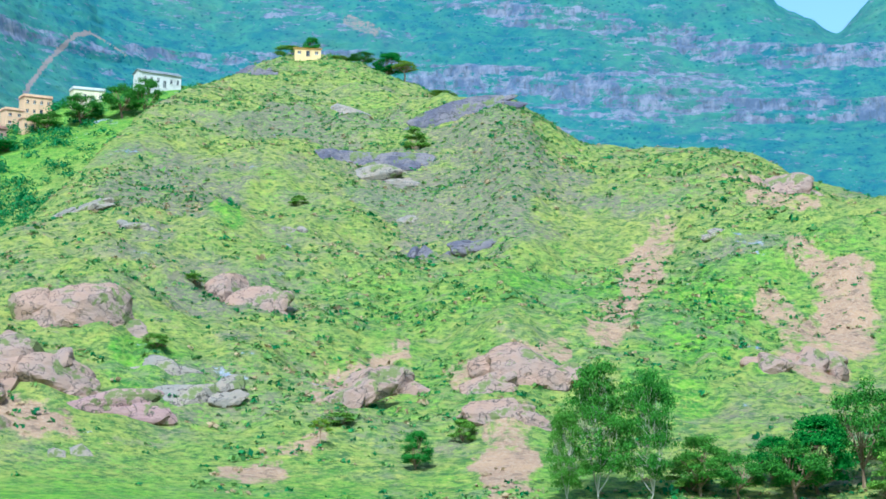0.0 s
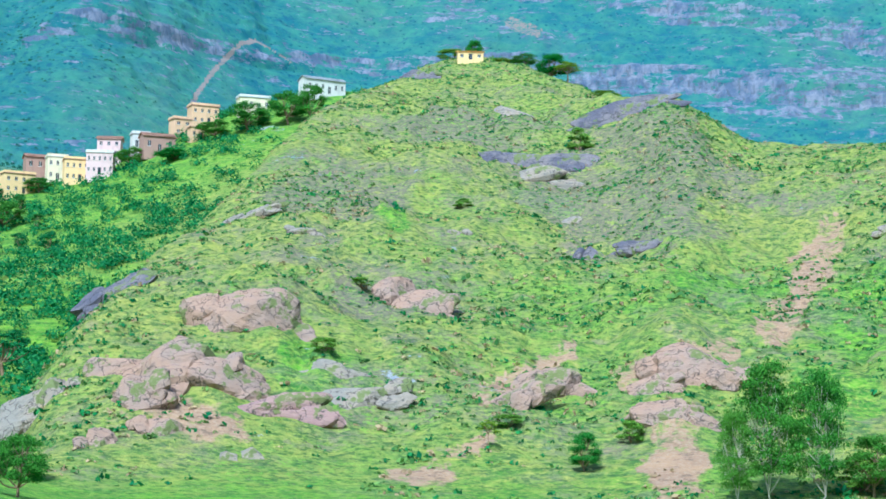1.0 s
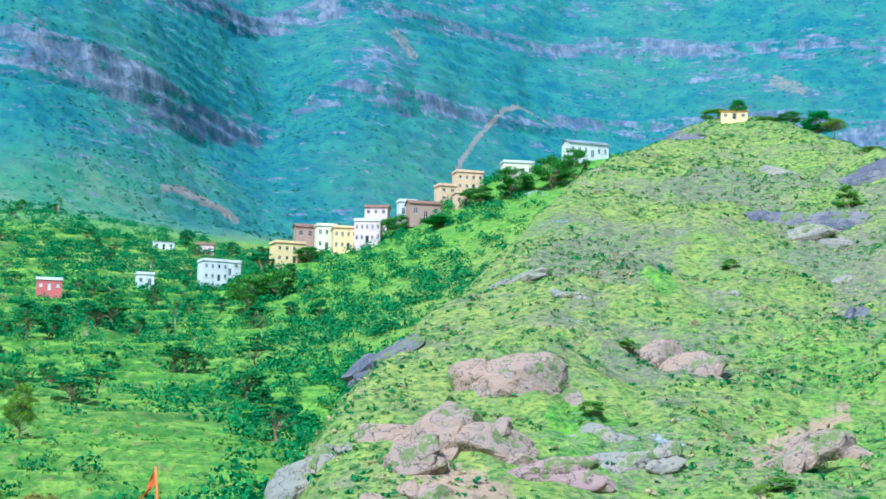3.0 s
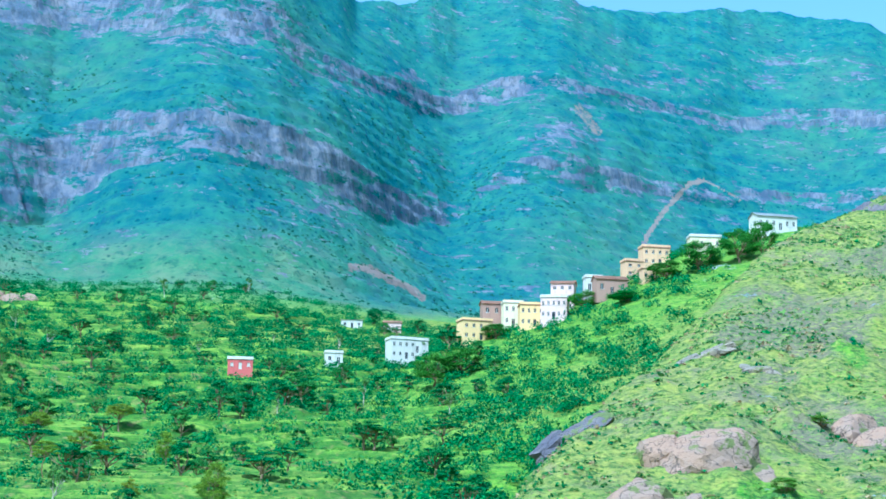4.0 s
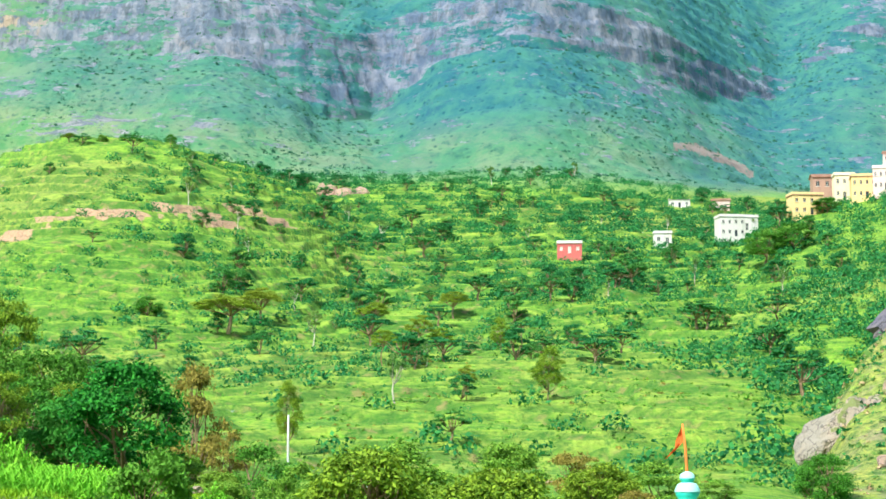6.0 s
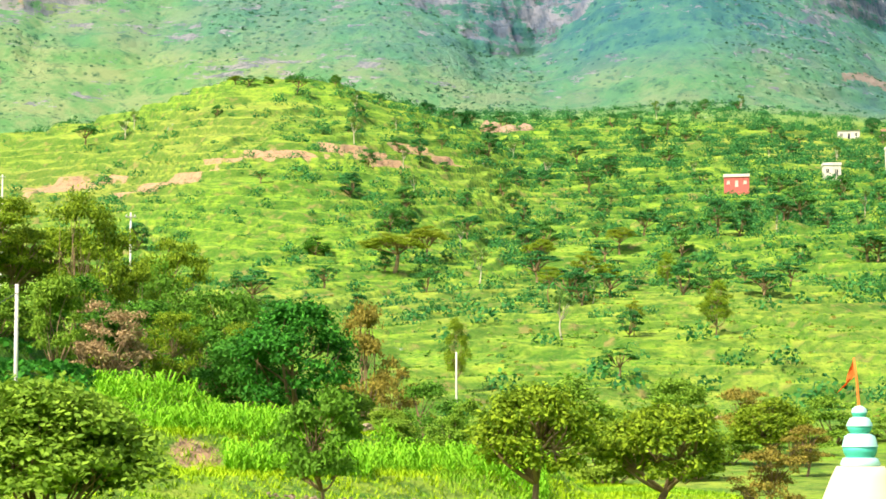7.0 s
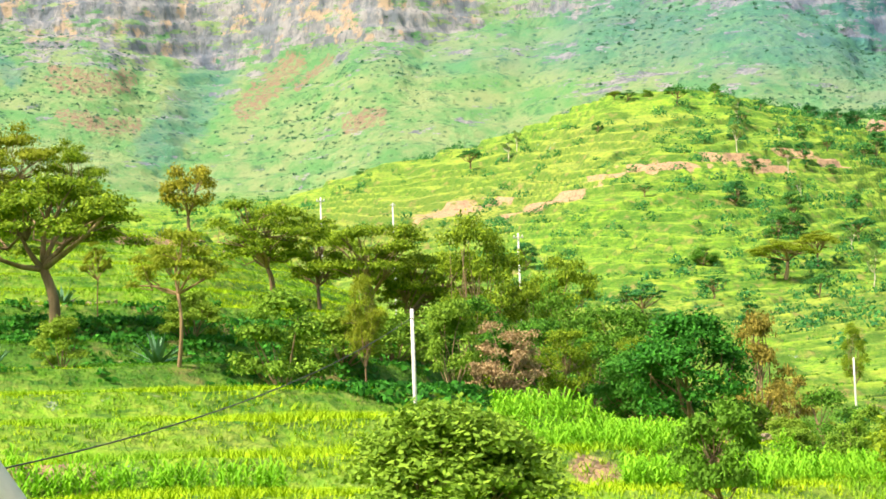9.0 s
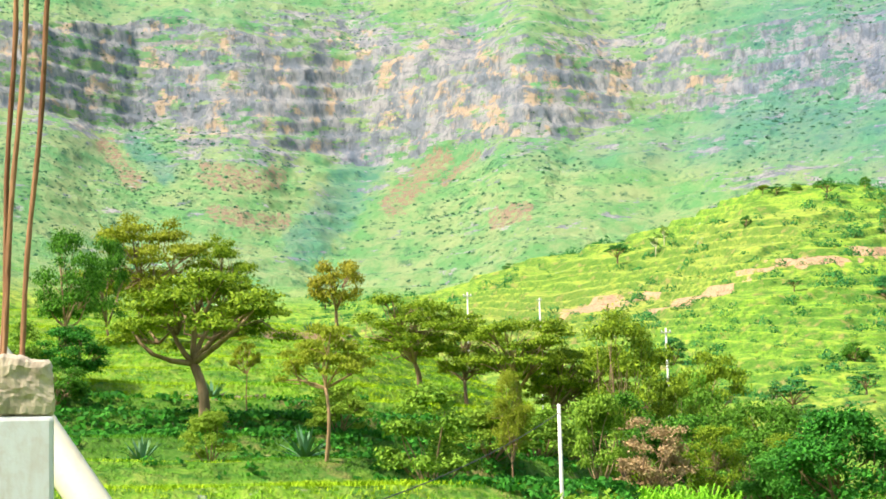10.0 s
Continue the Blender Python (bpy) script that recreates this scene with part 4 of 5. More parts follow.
def shrubs(rng, at, size, leaves_each, leaf, flat=0.7):
    """Many low shrubs, each a clump of small leaves."""
    n = len(at)
    d = rng.normal(size=(n, leaves_each, 3))
    d /= np.linalg.norm(d, axis=2)[..., None]
    d[..., 2] = np.abs(d[..., 2])
    p = at[:, None, :] + d * size[:, None, None] * rng.uniform(0.5, 1.0, (n, leaves_each, 1)) * np.array([1, 1, flat])
    u = d + 0.6 * rng.normal(size=d.shape)
    u /= np.linalg.norm(u, axis=2)[..., None]
    a = np.cross(u, rng.normal(size=d.shape))
    a /= np.linalg.norm(a, axis=2)[..., None]
    c = np.cross(u, a)
    s = leaf * size[:, None, None] * rng.uniform(0.6, 1.4, (n, leaves_each, 1))
    v = np.stack([p - a * s, p + c * s * 0.6, p + a * s, p - c * s * 0.6], 2).reshape(-1, 3)
    return v, np.arange(len(v)).reshape(-1, 4)


def cover_with_shrubs():
    rng = np.random.default_rng(17)
    b, r, at, hill, mount, nearby, _ = spots(rng, -14, 18, 172, 520, 62000)
    thick = fbm(at[:, 0] / 16, at[:, 1] / 16, 3, 141)
    keep = (hill > 0.5) & (rng.random(len(b)) < 0.45 + 1.1 * thick)
    at = at[keep]
    kind = rng.random(len(at))
    size = rng.uniform(0.18, 0.6, len(at)) * np.where(rng.random(len(at)) < 0.08, 1.8, 1.0)
    for name, pick, leaf, label in (("green_scrub", kind < 0.5, "grey", "low green scrub dotted over the hillside"),
                                    ("dark_scrub", (kind >= 0.5) & (kind < 0.84), "valley", "low dark green bushes on the hillside"),
                                    ("dry_scrub", kind >= 0.84, "dry", "dry brownish scrub on the hillside")):
        v, f = shrubs(rng, at[pick], size[pick], 9, 0.42)
        stuff(name, v, f, LEAF[leaf], label, "scrub")
    b, r, at, hill, mount, nearby, riser = spots(rng, 7, 56, 190, 860, 24000)
    thick = fbm(at[:, 0] / 40, at[:, 1] / 40, 3, 151)
    wild = np.exp(-((b - 14) / 4.0) ** 2) + 0.75 * np.exp(-((b - 24) / 9) ** 2 - ((r - 640) / 190) ** 2)
    keep = (hill < 0.4) & (nearby < 0.3) & (rng.random(len(b)) < 0.17 + 0.7 * thick + 1.1 * wild)
    at, size = at[keep], rng.uniform(0.4, 1.3, keep.sum()) * (1 + 0.7 * wild[keep])
    wood = rng.random(len(at)) < 0.45
    size = np.where(wood, size * 2.3, size)
    v, f = shrubs(rng, at, np.minimum(size, 3.0), 64, 0.13, 0.95)
    stuff("valley_scrub", v, f, LEAF["valley"], "dark green bushes along the terrace edges", "scrub")


cover_with_shrubs()


def terrace_weeds():
    rng = np.random.default_rng(29)
    b, r, at, hill, mount, nearby, riser = spots(rng, 17, 50, 178, 560, 26000)
    thick = fbm(at[:, 0] / 14, at[:, 1] / 14, 3, 191)
    keep = (hill < 0.4) & (nearby < 0.4) & (rng.random(len(b)) < (0.3 + 0.9 * thick) * np.where(r < 330, 1.5, 0.6))
    at, kind = at[keep], rng.random(keep.sum())
    size = rng.uniform(0.15, 0.5, len(at))
    for name, pick, leaf, label in (("green_weeds", kind < 0.62, "green", "low green weeds along the terrace edges"), ("yellow_weeds", (kind >= 0.62) & (kind < 0.88), "light", "yellow-green weeds on the terraces"),
                                    ("brown_weeds", kind >= 0.88, "brown", "brown dry weeds on the terraces")):
        v, f = shrubs(rng, at[pick], size[pick], 9, 0.4)
        stuff(name, v, f, LEAF[leaf], label, "weeds")


terrace_weeds()


def mountain_scrub():
    rng = np.random.default_rng(19)
    b, r, at, hill, mount, nearby, _ = spots(rng, 6, 61, 830, 1250, 20000)
    thick = fbm(at[:, 0] / 60, at[:, 1] / 60, 3, 171)
    keep = (mount > 0.4) & (rng.random(len(b)) < 0.22 + 1.4 * thick)
    v, f = shrubs(rng, at[keep], rng.uniform(0.5, 1.5, keep.sum()), 12, 0.4, 0.8)
    stuff("mountain_scrub", v, f, LEAF["far"], "scattered dark bushes on the mountain slope", "scrub")


mountain_scrub()


def grass_material():
    n = Nodes("field_grass", 0.8, 0, 0.08)
    c = n.mix(n.island(), (0.23, 0.41, 0.016), (0.36, 0.49, 0.022))
    c = n.mix(n.span(n.noise(0.12, 4, 0.6), 0.50, 0.62), c, n.mix(n.island(), (0.12, 0.32, 0.02), (0.24, 0.42, 0.03)))
    return n.done(c)


def blades(rng, at, height, each, width, lean=0.5):
    n = len(at)
    p = at[:, None, :] + np.concatenate([rng.normal(size=(n, each, 2)) * 0.12, np.full((n, each, 1), -0.03)], 2)
    a = rng.uniform(0, 2 * math.pi, (n, each))
    h = height[:, None] * rng.uniform(0.6, 1.3, (n, each))
    tip = p + np.stack([np.cos(a) * h * lean, np.sin(a) * h * lean, h], 2)
    side = np.stack([-np.sin(a), np.cos(a), 0 * a], 2) * width
    v = np.stack([p - side, p + side, tip], 2).reshape(-1, 3)
    return v, np.arange(len(v)).reshape(-1, 3)


def field_grass():
    rng = np.random.default_rng(23)
    b, r, at, hill, mount, nearby, riser = spots(rng, 20, 62, 44, 150, 100000)
    tall = np.clip(0.5 + fbm(at[:, 0] / 7, at[:, 1] / 7, 3, 161), 0.15, 1) * np.where(riser > 0.35, 0.5, 1.0)
    for name, keep, material, label in (("field_grass", (nearby > 0.5) & (riser < 0.35), grass_material(), "long yellow-green grass on the near field and banks"),
                                        ("bank_grass", (nearby > 0.5) & (riser >= 0.35), LEAF["bank"], "deep green grass on the steep terrace banks")):
        v, f = blades(rng, at[keep], 0.09 + 0.20 * tall[keep], 7, 0.020, 0.9)
        stuff(name, v, f, material, label, "grass")
    b, r, at, hill, mount, nearby, riser = spots(rng, 42, 62, 77, 101, 6500)
    keep = (nearby > 0.5) & (rng.random(len(b)) < 0.45 + fbm(at[:, 0] / 9, at[:, 1] / 9, 3, 163))
    v, f = shrubs(rng, at[keep], rng.uniform(0.15, 0.5, keep.sum()), 12, 0.36)
    stuff("bank_weeds", v, f, LEAF["dark"], "dense dark green weeds on the terraced bank", "weeds")


field_grass()


# ---------- rocks ----------
PINK_ROCK = rock_material("pinkish_rock", (0.41, 0.255, 0.175), (0.36, 0.25, 0.195), (0.22, 0.15, 0.115))
GREY_ROCK = rock_material("grey_rock", (0.30, 0.26, 0.215), (0.36, 0.28, 0.21), (0.15, 0.14, 0.125))
DARK_ROCK = rock_material("dark_rock", (0.12, 0.11, 0.14), (0.24, 0.20, 0.20), (0.08, 0.08, 0.10))
PURPLE_ROCK = rock_material("purple_rock", (0.36, 0.21, 0.19), (0.42, 0.26, 0.22), (0.28, 0.19, 0.18))


def rock_noise(p, seed):
    return noise.fractal(Vector(p) + Vector((seed * 7.3, seed * 3.1, 0)), 0.9, 2.1, 5)


def block(seed, detail):
    """A broken block of rock within a unit ball: flat faces, split along its bedding."""
    bm = bmesh.new()
    bmesh.ops.create_icosphere(bm, subdivisions=detail, radius=1.0)
    rng = np.random.default_rng(seed * 13 + 1)
    planes = rng.normal(size=(11, 3))
    planes /= np.linalg.norm(planes, axis=1)[:, None]
    reach = rng.uniform(0.50, 0.9, 11)
    for v in bm.verts:
        p = v.co.copy()
        facing = planes @ np.array(p)
        p *= min(1.1, float(np.min(np.where(facing > 0.05, reach / np.maximum(facing, 0.05), 9))))
        p *= 1 + 0.07 * rock_noise(p * 1.6, seed)
        bed = p.z * 2.6 + 0.5 * p.x + 0.4 * noise.noise(p * 1.3 + Vector((seed, 0, 0)))
        p *= 1 - 0.08 * max(0.0, 1 - abs((bed % 1.0) - 0.5) * 8)
        v.co = p
    return bm


def outcrop(b, r, width, height, lean, material, label, seed, depth=0.5, name="rock_outcrop"):
    """A weathered outcrop that lies on the slope: blocks of broken rock set side by side."""
    root = thing(name, pose(*on(b, r)) @ pose(0, 0, 0, 0, 0, b) @ pose(0, 0, -height * 0.06, -42, lean, 0), label, "rock")
    rng = np.random.default_rng(seed)
    count = 1 if width < 4 else 4 if width < 8 else 7
    for k in range(count):
        share = 1.0 if count == 1 else rng.uniform(0.82, 0.96) if k == 0 else rng.uniform(0.3, 0.55)
        x = 0 if k == 0 else (-1) ** k * rng.uniform(0.18, 0.42) * width
        z = 0 if k == 0 else rng.uniform(-0.34, 0.22) * height
        bm = block(seed * 10 + k, 4 if k == 0 and width > 4 else 3)
        size = Vector((width * share / 2, depth * height * (share + 0.1) / 2, height * share / 2))
        bmesh.ops.transform(bm, matrix=Matrix.LocRotScale(Vector((x, -0.05 * height * k / count, z)), Euler((0, rng.uniform(-0.3, 0.3), rng.uniform(-0.3, 0.3))), size), verts=bm.verts)
        part("block", bm, root, "", material)
    return root


PINK, GREY, DARK = "pinkish weathered rock outcrop on the grassy hillside", "pale grey rock slab in the grass of the hill", "dark weathered rock face on the hillside"
OUTCROPS = [
    (10.3, 227, 9.9, 7.4, 12, PINK_ROCK, "large smooth pinkish boulder among grass on the hill"), (12.6, 209, 13.0, 8.0, -18, PINK_ROCK, "cracked tan rock mass beside a large boulder"), (11.2, 207, 9.0, 4.6, 8, PINK_ROCK, PINK),
    (13.6, 201, 6.0, 4.0, -25, PINK_ROCK, PINK), (16.2, 209, 7.0, 4.6, -38, GREY_ROCK, GREY), (14.2, 252, 7.4, 4.2, -30, DARK_ROCK, DARK),
    (6.2, 257, 5.5, 5.0, 10, PINK_ROCK, PINK), (5.4, 252, 7.0, 4.4, -8, PINK_ROCK, PINK), (9.6, 204, 10.0, 3.4, -4, PURPLE_ROCK, "flat purple-brown rock slab in the hill's grass"),
    (7.2, 210, 7.8, 3.2, -14, GREY_ROCK, GREY), (2.9, 212, 8.0, 3.8, -28, PINK_ROCK, PINK), (1.8, 220, 7.5, 4.0, -24, PINK_ROCK, PINK),
    (-2.4, 222, 8.0, 4.6, -10, PINK_ROCK, PINK), (-1.2, 217, 6.0, 3.2, -24, PINK_ROCK, PINK), (2.8, 370, 20.0, 6.6, -4, DARK_ROCK, "dark overhanging rock band below the hilltop"),
    (2.2, 362, 12.0, 3.6, -4, GREY_ROCK, GREY), (-0.5, 395, 17.0, 3.8, -14, DARK_ROCK, DARK), (2.8, 418, 9.6, 6.0, 0, GREY_ROCK, GREY),
    (0.5, 302, 4.2, 6.0, 20, DARK_ROCK, DARK), (-1.0, 304, 7.0, 2.6, 4, DARK_ROCK, DARK), (-1.8, 203, 6.4, 2.6, 0, PINK_ROCK, PINK),
]
OUTCROPS += [
    (-9.4, 338, 12.0, 4.6, 8, PINK_ROCK, PINK), (-10.4, 334, 8.0, 4.0, 14, PINK_ROCK, PINK), (-10.6, 236, 6.0, 4.4, 12, PINK_ROCK, PINK), (-9.4, 226, 5.0, 3.0, 0, PINK_ROCK, PINK),
    (11.0, 188.5, 2.0, 1.5, 0, GREY_ROCK, GREY), (10.3, 190, 2.8, 1.7, -10, GREY_ROCK, GREY), (8.0, 216, 5.5, 1.5, 0, GREY_ROCK, GREY), (14.6, 190, 3.4, 2.8, 20, PINK_ROCK, PINK),
    (12.8, 194, 5.0, 2.8, 10, PINK_ROCK, PINK), (10.4, 307, 8.0, 1.8, -20, GREY_ROCK, GREY), (8.9, 293, 4.5, 1.8, 0, GREY_ROCK, GREY), (5.7, 466, 9.0, 3.6, -10, DARK_ROCK, DARK),
    (30.7, 738, 14.0, 10.0, 0, PINK_ROCK, "brown rocky knob among trees below the mountain"), (4.5, 300, 3.5, 1.6, 0, GREY_ROCK, GREY), (-8.0, 300, 4.0, 1.8, 0, GREY_ROCK, GREY), (1.0, 330, 5.0, 1.6, -10, GREY_ROCK, GREY),
]
for k, row in enumerate(OUTCROPS):
    b0, r0, w0, h0 = row[:4]
    outcrop(b0, r0, w0 * 1.35, h0 * 1.9, *row[4:], seed=k + 1)


# ---------- houses ----------
def house_paint(name, colour):
    return paint_material(name, colour, tuple(c * 0.62 for c in colour), 0.35)


YELLOW, CREAM, WHITE = house_paint("yellow_wall", (0.84, 0.56, 0.26)), house_paint("cream_wall", (0.80, 0.68, 0.45)), house_paint("white_wall", (0.66, 0.61, 0.55))
PINKWALL, BROWNWALL, REDWALL, ORANGE = house_paint("pink_wall", (0.72, 0.50, 0.46)), house_paint("brown_wall", (0.42, 0.25, 0.19)), house_paint("red_wall", (0.55, 0.13, 0.12)), house_paint("orange_wall", (0.74, 0.46, 0.27))
GREYROOF, BROWNROOF, WHITETRIM = house_paint("grey_roof", (0.45, 0.45, 0.46)), house_paint("brown_roof", (0.45, 0.25, 0.17)), house_paint("white_trim", (0.68, 0.63, 0.57))
pane_nodes = Nodes("window_glass", 0.12, 0, 0.6)
PANE = pane_nodes.done(pane_nodes.mix(pane_nodes.span(pane_nodes.noise(0.7, 2, 0.5), 0.4, 0.6), (0.02, 0.025, 0.03), (0.06, 0.07, 0.08)))


def box(w, d, h, at=(0, 0, 0), bevel=0.0):
    """A box of that width, depth and height, its base centred at a point."""
    bm = bmesh.new()
    bmesh.ops.create_cube(bm, size=1.0)
    bmesh.ops.scale(bm, vec=(w, d, h), verts=bm.verts)
    bmesh.ops.translate(bm, vec=(at[0], at[1], at[2] + h / 2), verts=bm.verts)
    if bevel:
        bmesh.ops.bevel(bm, geom=bm.edges[:], offset=bevel, segments=2, affect="EDGES", profile=0.6)
    return bm


def front_wall(w, h, d, holes):
    """A block whose front face (towards -y) has recessed openings of (x, z, width, height)."""
    xs = sorted({-w / 2, w / 2, *[x - a / 2 for x, z, a, c in holes], *[x + a / 2 for x, z, a, c in holes]})
    zs = sorted({-2.5, h, *[z for x, z, a, c in holes], *[z + c for x, z, a, c in holes]})
    bm = bmesh.new()
    y = -d / 2
    for x0, x1 in zip(xs, xs[1:]):
        for z0, z1 in zip(zs, zs[1:]):
            cx, cz = (x0 + x1) / 2, (z0 + z1) / 2
            inside = any(abs(cx - x) < a / 2 and z < cz < z + c for x, z, a, c in holes)
            if not inside:
                bm.faces.new([bm.verts.new(q) for q in ((x0, y, z0), (x1, y, z0), (x1, y, z1), (x0, y, z1))])
    for x, z, a, c in holes:
        ring = [(x - a / 2, z), (x + a / 2, z), (x + a / 2, z + c), (x - a / 2, z + c)]
        for (p, q), (s, t) in zip(ring, ring[1:] + ring[:1]):
            bm.faces.new([bm.verts.new(v) for v in ((p, y, q), (s, y, t), (s, y + 0.25, t), (p, y + 0.25, q))])
    for f in (((-w / 2, y), (-w / 2, -y)), ((-w / 2, -y), (w / 2, -y)), ((w / 2, -y), (w / 2, y))):
        (p, q), (s, t) = f
        bm.faces.new([bm.verts.new(v) for v in ((p, q, -2.5), (s, t, -2.5), (s, t, h), (p, q, h))])
    bm.faces.new([bm.verts.new(v) for v in ((-w / 2, y, h), (w / 2, y, h), (w / 2, -y, h), (-w / 2, -y, h))])
    bmesh.ops.remove_doubles(bm, verts=bm.verts, dist=0.001)
    bmesh.ops.recalc_face_normals(bm, faces=bm.faces)
    return bm


def house(b, r, w, d, h, turn, wall, roof, kind, columns, rows, label, lift=0.0, parapet=WHITETRIM, pane=PANE):
    """A village house: walls with real window openings, frames and panes, a door and a roof."""
    w, d, h = w * 0.8, d * 0.75, h * 0.93
    root = thing("house", pose(*on(b, r, lift), rz=b + turn), label, "house")
    holes = []
    storey = h / rows
    for k in range(rows):
        for c in range(columns):
            x = (c + 0.5) / columns * w - w / 2
            door = k == 0 and c == columns // 2 and rows * columns > 1
            holes.append((x, k * storey + (0.05 if door else 0.32 * storey), 0.9 if door else min(0.9, 0.36 * w / columns), min(2.0, 0.72 * storey) if door else 0.36 * storey))
    part("wall", front_wall(w, h, d, holes), root, "", wall)
    for k, (x, z, a, c) in enumerate(holes):
        is_door = c > 0.6 * storey
        win = part("door" if is_door else "window", box(a, 0.06, c, (x, -d / 2 + 0.2, z)), root, "", pane)
        if not is_door:
            part("sill", box(a + 0.3, 0.2, 0.1, (x, -d / 2 - 0.03, z - 0.1)), win, "", WHITETRIM)
            part("frame", box(0.08, 0.08, c, (x, -d / 2 + 0.14, z)), win, "", WHITETRIM)
    if kind == "flat":
        part("roof", box(w + 0.5, d + 0.5, 0.22, (0, 0, h + 0.004), 0.04), root, "", roof)
        for x, y, a, c in ((0, -d / 2, w + 0.3, 0.18), (0, d / 2, w + 0.3, 0.18), (-w / 2, 0, 0.18, d), (w / 2, 0, 0.18, d)):
            part("parapet", box(a, c, 0.6, (x, y, h + 0.228), 0.03), root, "", parapet)
    else:
        bm = bmesh.new()
        e, top = 0.4, h + w * 0.14
        if kind == "gable":
            pts = [(-w / 2 - e, -d / 2 - e, h - 0.1), (w / 2 + e, -d / 2 - e, h - 0.1), (w / 2 + e, 0, h + d * 0.22), (-w / 2 - e, 0, h + d * 0.22), (-w / 2 - e, d / 2 + e, h - 0.1), (w / 2 + e, d / 2 + e, h - 0.1)]
            v = [bm.verts.new(p) for p in pts]
            for f in ((0, 1, 2, 3), (3, 2, 5, 4)):
                bm.faces.new([v[i] for i in f])
        else:
            pts = [(-w / 2 - e, -d / 2 - e, h + 0.05), (w / 2 + e, -d / 2 - e, h + 0.05), (w / 2 + e, d / 2 + e, h + d * 0.18), (-w / 2 - e, d / 2 + e, h + d * 0.18)]
            bm.faces.new([bm.verts.new(p) for p in pts])
        bmesh.ops.solidify(bm, geom=bm.faces[:], thickness=0.16)
        bmesh.ops.recalc_face_normals(bm, faces=bm.faces)
        part("roof", bm, root, "", roof)
        for s in (-1, 1):
            bm = bmesh.new()
            peak = h + d * 0.2
            tri = [(s * w / 2, -d / 2, h), (s * w / 2, d / 2, h), (s * w / 2, 0 if kind == "gable" else d / 2, peak)]
            a = [bm.verts.new(p) for p in tri]
            c = [bm.verts.new((p[0] - s * 0.2, p[1], p[2])) for p in tri]
            bm.faces.new(a)
            bm.faces.new(c[::-1])
            for i in range(3):
                bm.faces.new((a[i], a[(i + 1) % 3], c[(i + 1) % 3], c[i]))
            bmesh.ops.recalc_face_normals(bm, faces=bm.faces)
            part("gable_wall", bm, root, "", wall)
    return root


house(17.2, 550, 10.8, 8, 5.8, 18, YELLOW, BROWNROOF, "flat", 4, 2, "yellow two-storey village house with a flat roof", 0.0, YELLOW)
house(16.6, 566, 10.0, 7, 8.6, 10, BROWNWALL, BROWNROOF, "gable", 3, 2, "brown-roofed village house behind yellow ones")
house(16.1, 560, 7.0, 7, 7.2, 8, CREAM, WHITETRIM, "flat", 3, 2, "pale cream village house with a flat roof", 0.0, CREAM)
house(15.55, 552, 8.4, 8, 6.6, 6, YELLOW, BROWNROOF, "flat", 4, 2, "yellow village house with a balcony line", 0.0, YELLOW)
house(14.85, 549, 9.2, 8, 6.6, -6, PINKWALL, WHITETRIM, "flat", 5, 2, "pink house with white pillars and tall windows")
house(14.6, 560, 8.2, 7, 8.6, -8, PINKWALL, BROWNROOF, "gable", 3, 3, "pink upper storey house with a brown roof")
house(13.25, 546, 11.0, 8, 4.6, 14, BROWNWALL, BROWNROOF, "gable", 3, 1, "long brown mud-walled house with a tin roof")
house(13.75, 556, 6.0, 6, 6.0, 10, WHITE, WHITETRIM, "flat", 2, 1, "small white house behind a brown one")
house(12.6, 556, 6.6, 6, 4.8, 20, ORANGE, BROWNROOF, "flat", 2, 2, "orange village house on the ridge", 0.0, ORANGE)
house(11.95, 562, 10.0, 7, 5.6, 16, ORANGE, BROWNROOF, "flat", 4, 2, "large orange two-storey house on the ridge", 0.0, ORANGE)
house(12.15, 545, 4.8, 5, 3.6, 16, ORANGE, BROWNROOF, "flat", 2, 1, "small orange annex below a larger house", 0.0, ORANGE)
house(10.5, 556, 11.0, 7, 3.8, 12, CREAM, GREYROOF, "flat", 4, 1, "low cream house with a flat grey roof")
house(8.5, 556, 15.0, 8, 4.2, 24, WHITE, GREYROOF, "gable", 6, 1, "long white school-like house with a grey tin roof")
house(19.35, 614, 10.0, 9, 6.6, 16, WHITE, WHITETRIM, "flat", 4, 2, "large white house with corner posts on its roof", 1.9, WHITE)
house(18.8, 628, 6.0, 5, 6.4, 16, WHITE, WHITETRIM, "flat", 2, 1, "small white house beside a larger white one")
house(21.3, 598, 6.6, 5, 3.6, 6, WHITE, WHITETRIM, "flat", 2, 1, "small white house among trees", 1.0, WHITE)
house(24.0, 560, 8.8, 6, 3.1, 0, REDWALL, WHITETRIM, "flat", 3, 1, "red house with white windows and a white roof edge", 2.1, pane=WHITETRIM)
house(20.8, 748, 10.0, 6, 3.4, 4, WHITE, GREYROOF, "shed", 3, 1, "low white house below the mountain slope", 0.0)
house(19.6, 764, 8.6, 6, 3.8, 0, PINKWALL, BROWNROOF, "gable", 2, 1, "low pinkish house below a landslip")
house(4.15, 481, 8.0, 5, 2.2, 4, YELLOW, YELLOW, "shed", 3, 1, "yellow hut on top of the grassy hill", 0.0)


# ---------- poles and wire ----------
POLE = paint_material("pale_concrete", (0.62, 0.60, 0.56), (0.40, 0.38, 0.34), 2.0)
STEEL = paint_material("dull_steel", (0.30, 0.30, 0.30), (0.20, 0.16, 0.13), 4.0, 0.5)

CABLE = paint_material("dark_cable", (0.05, 0.05, 0.05), (0.03, 0.03, 0.03), 4.0, 0.6)


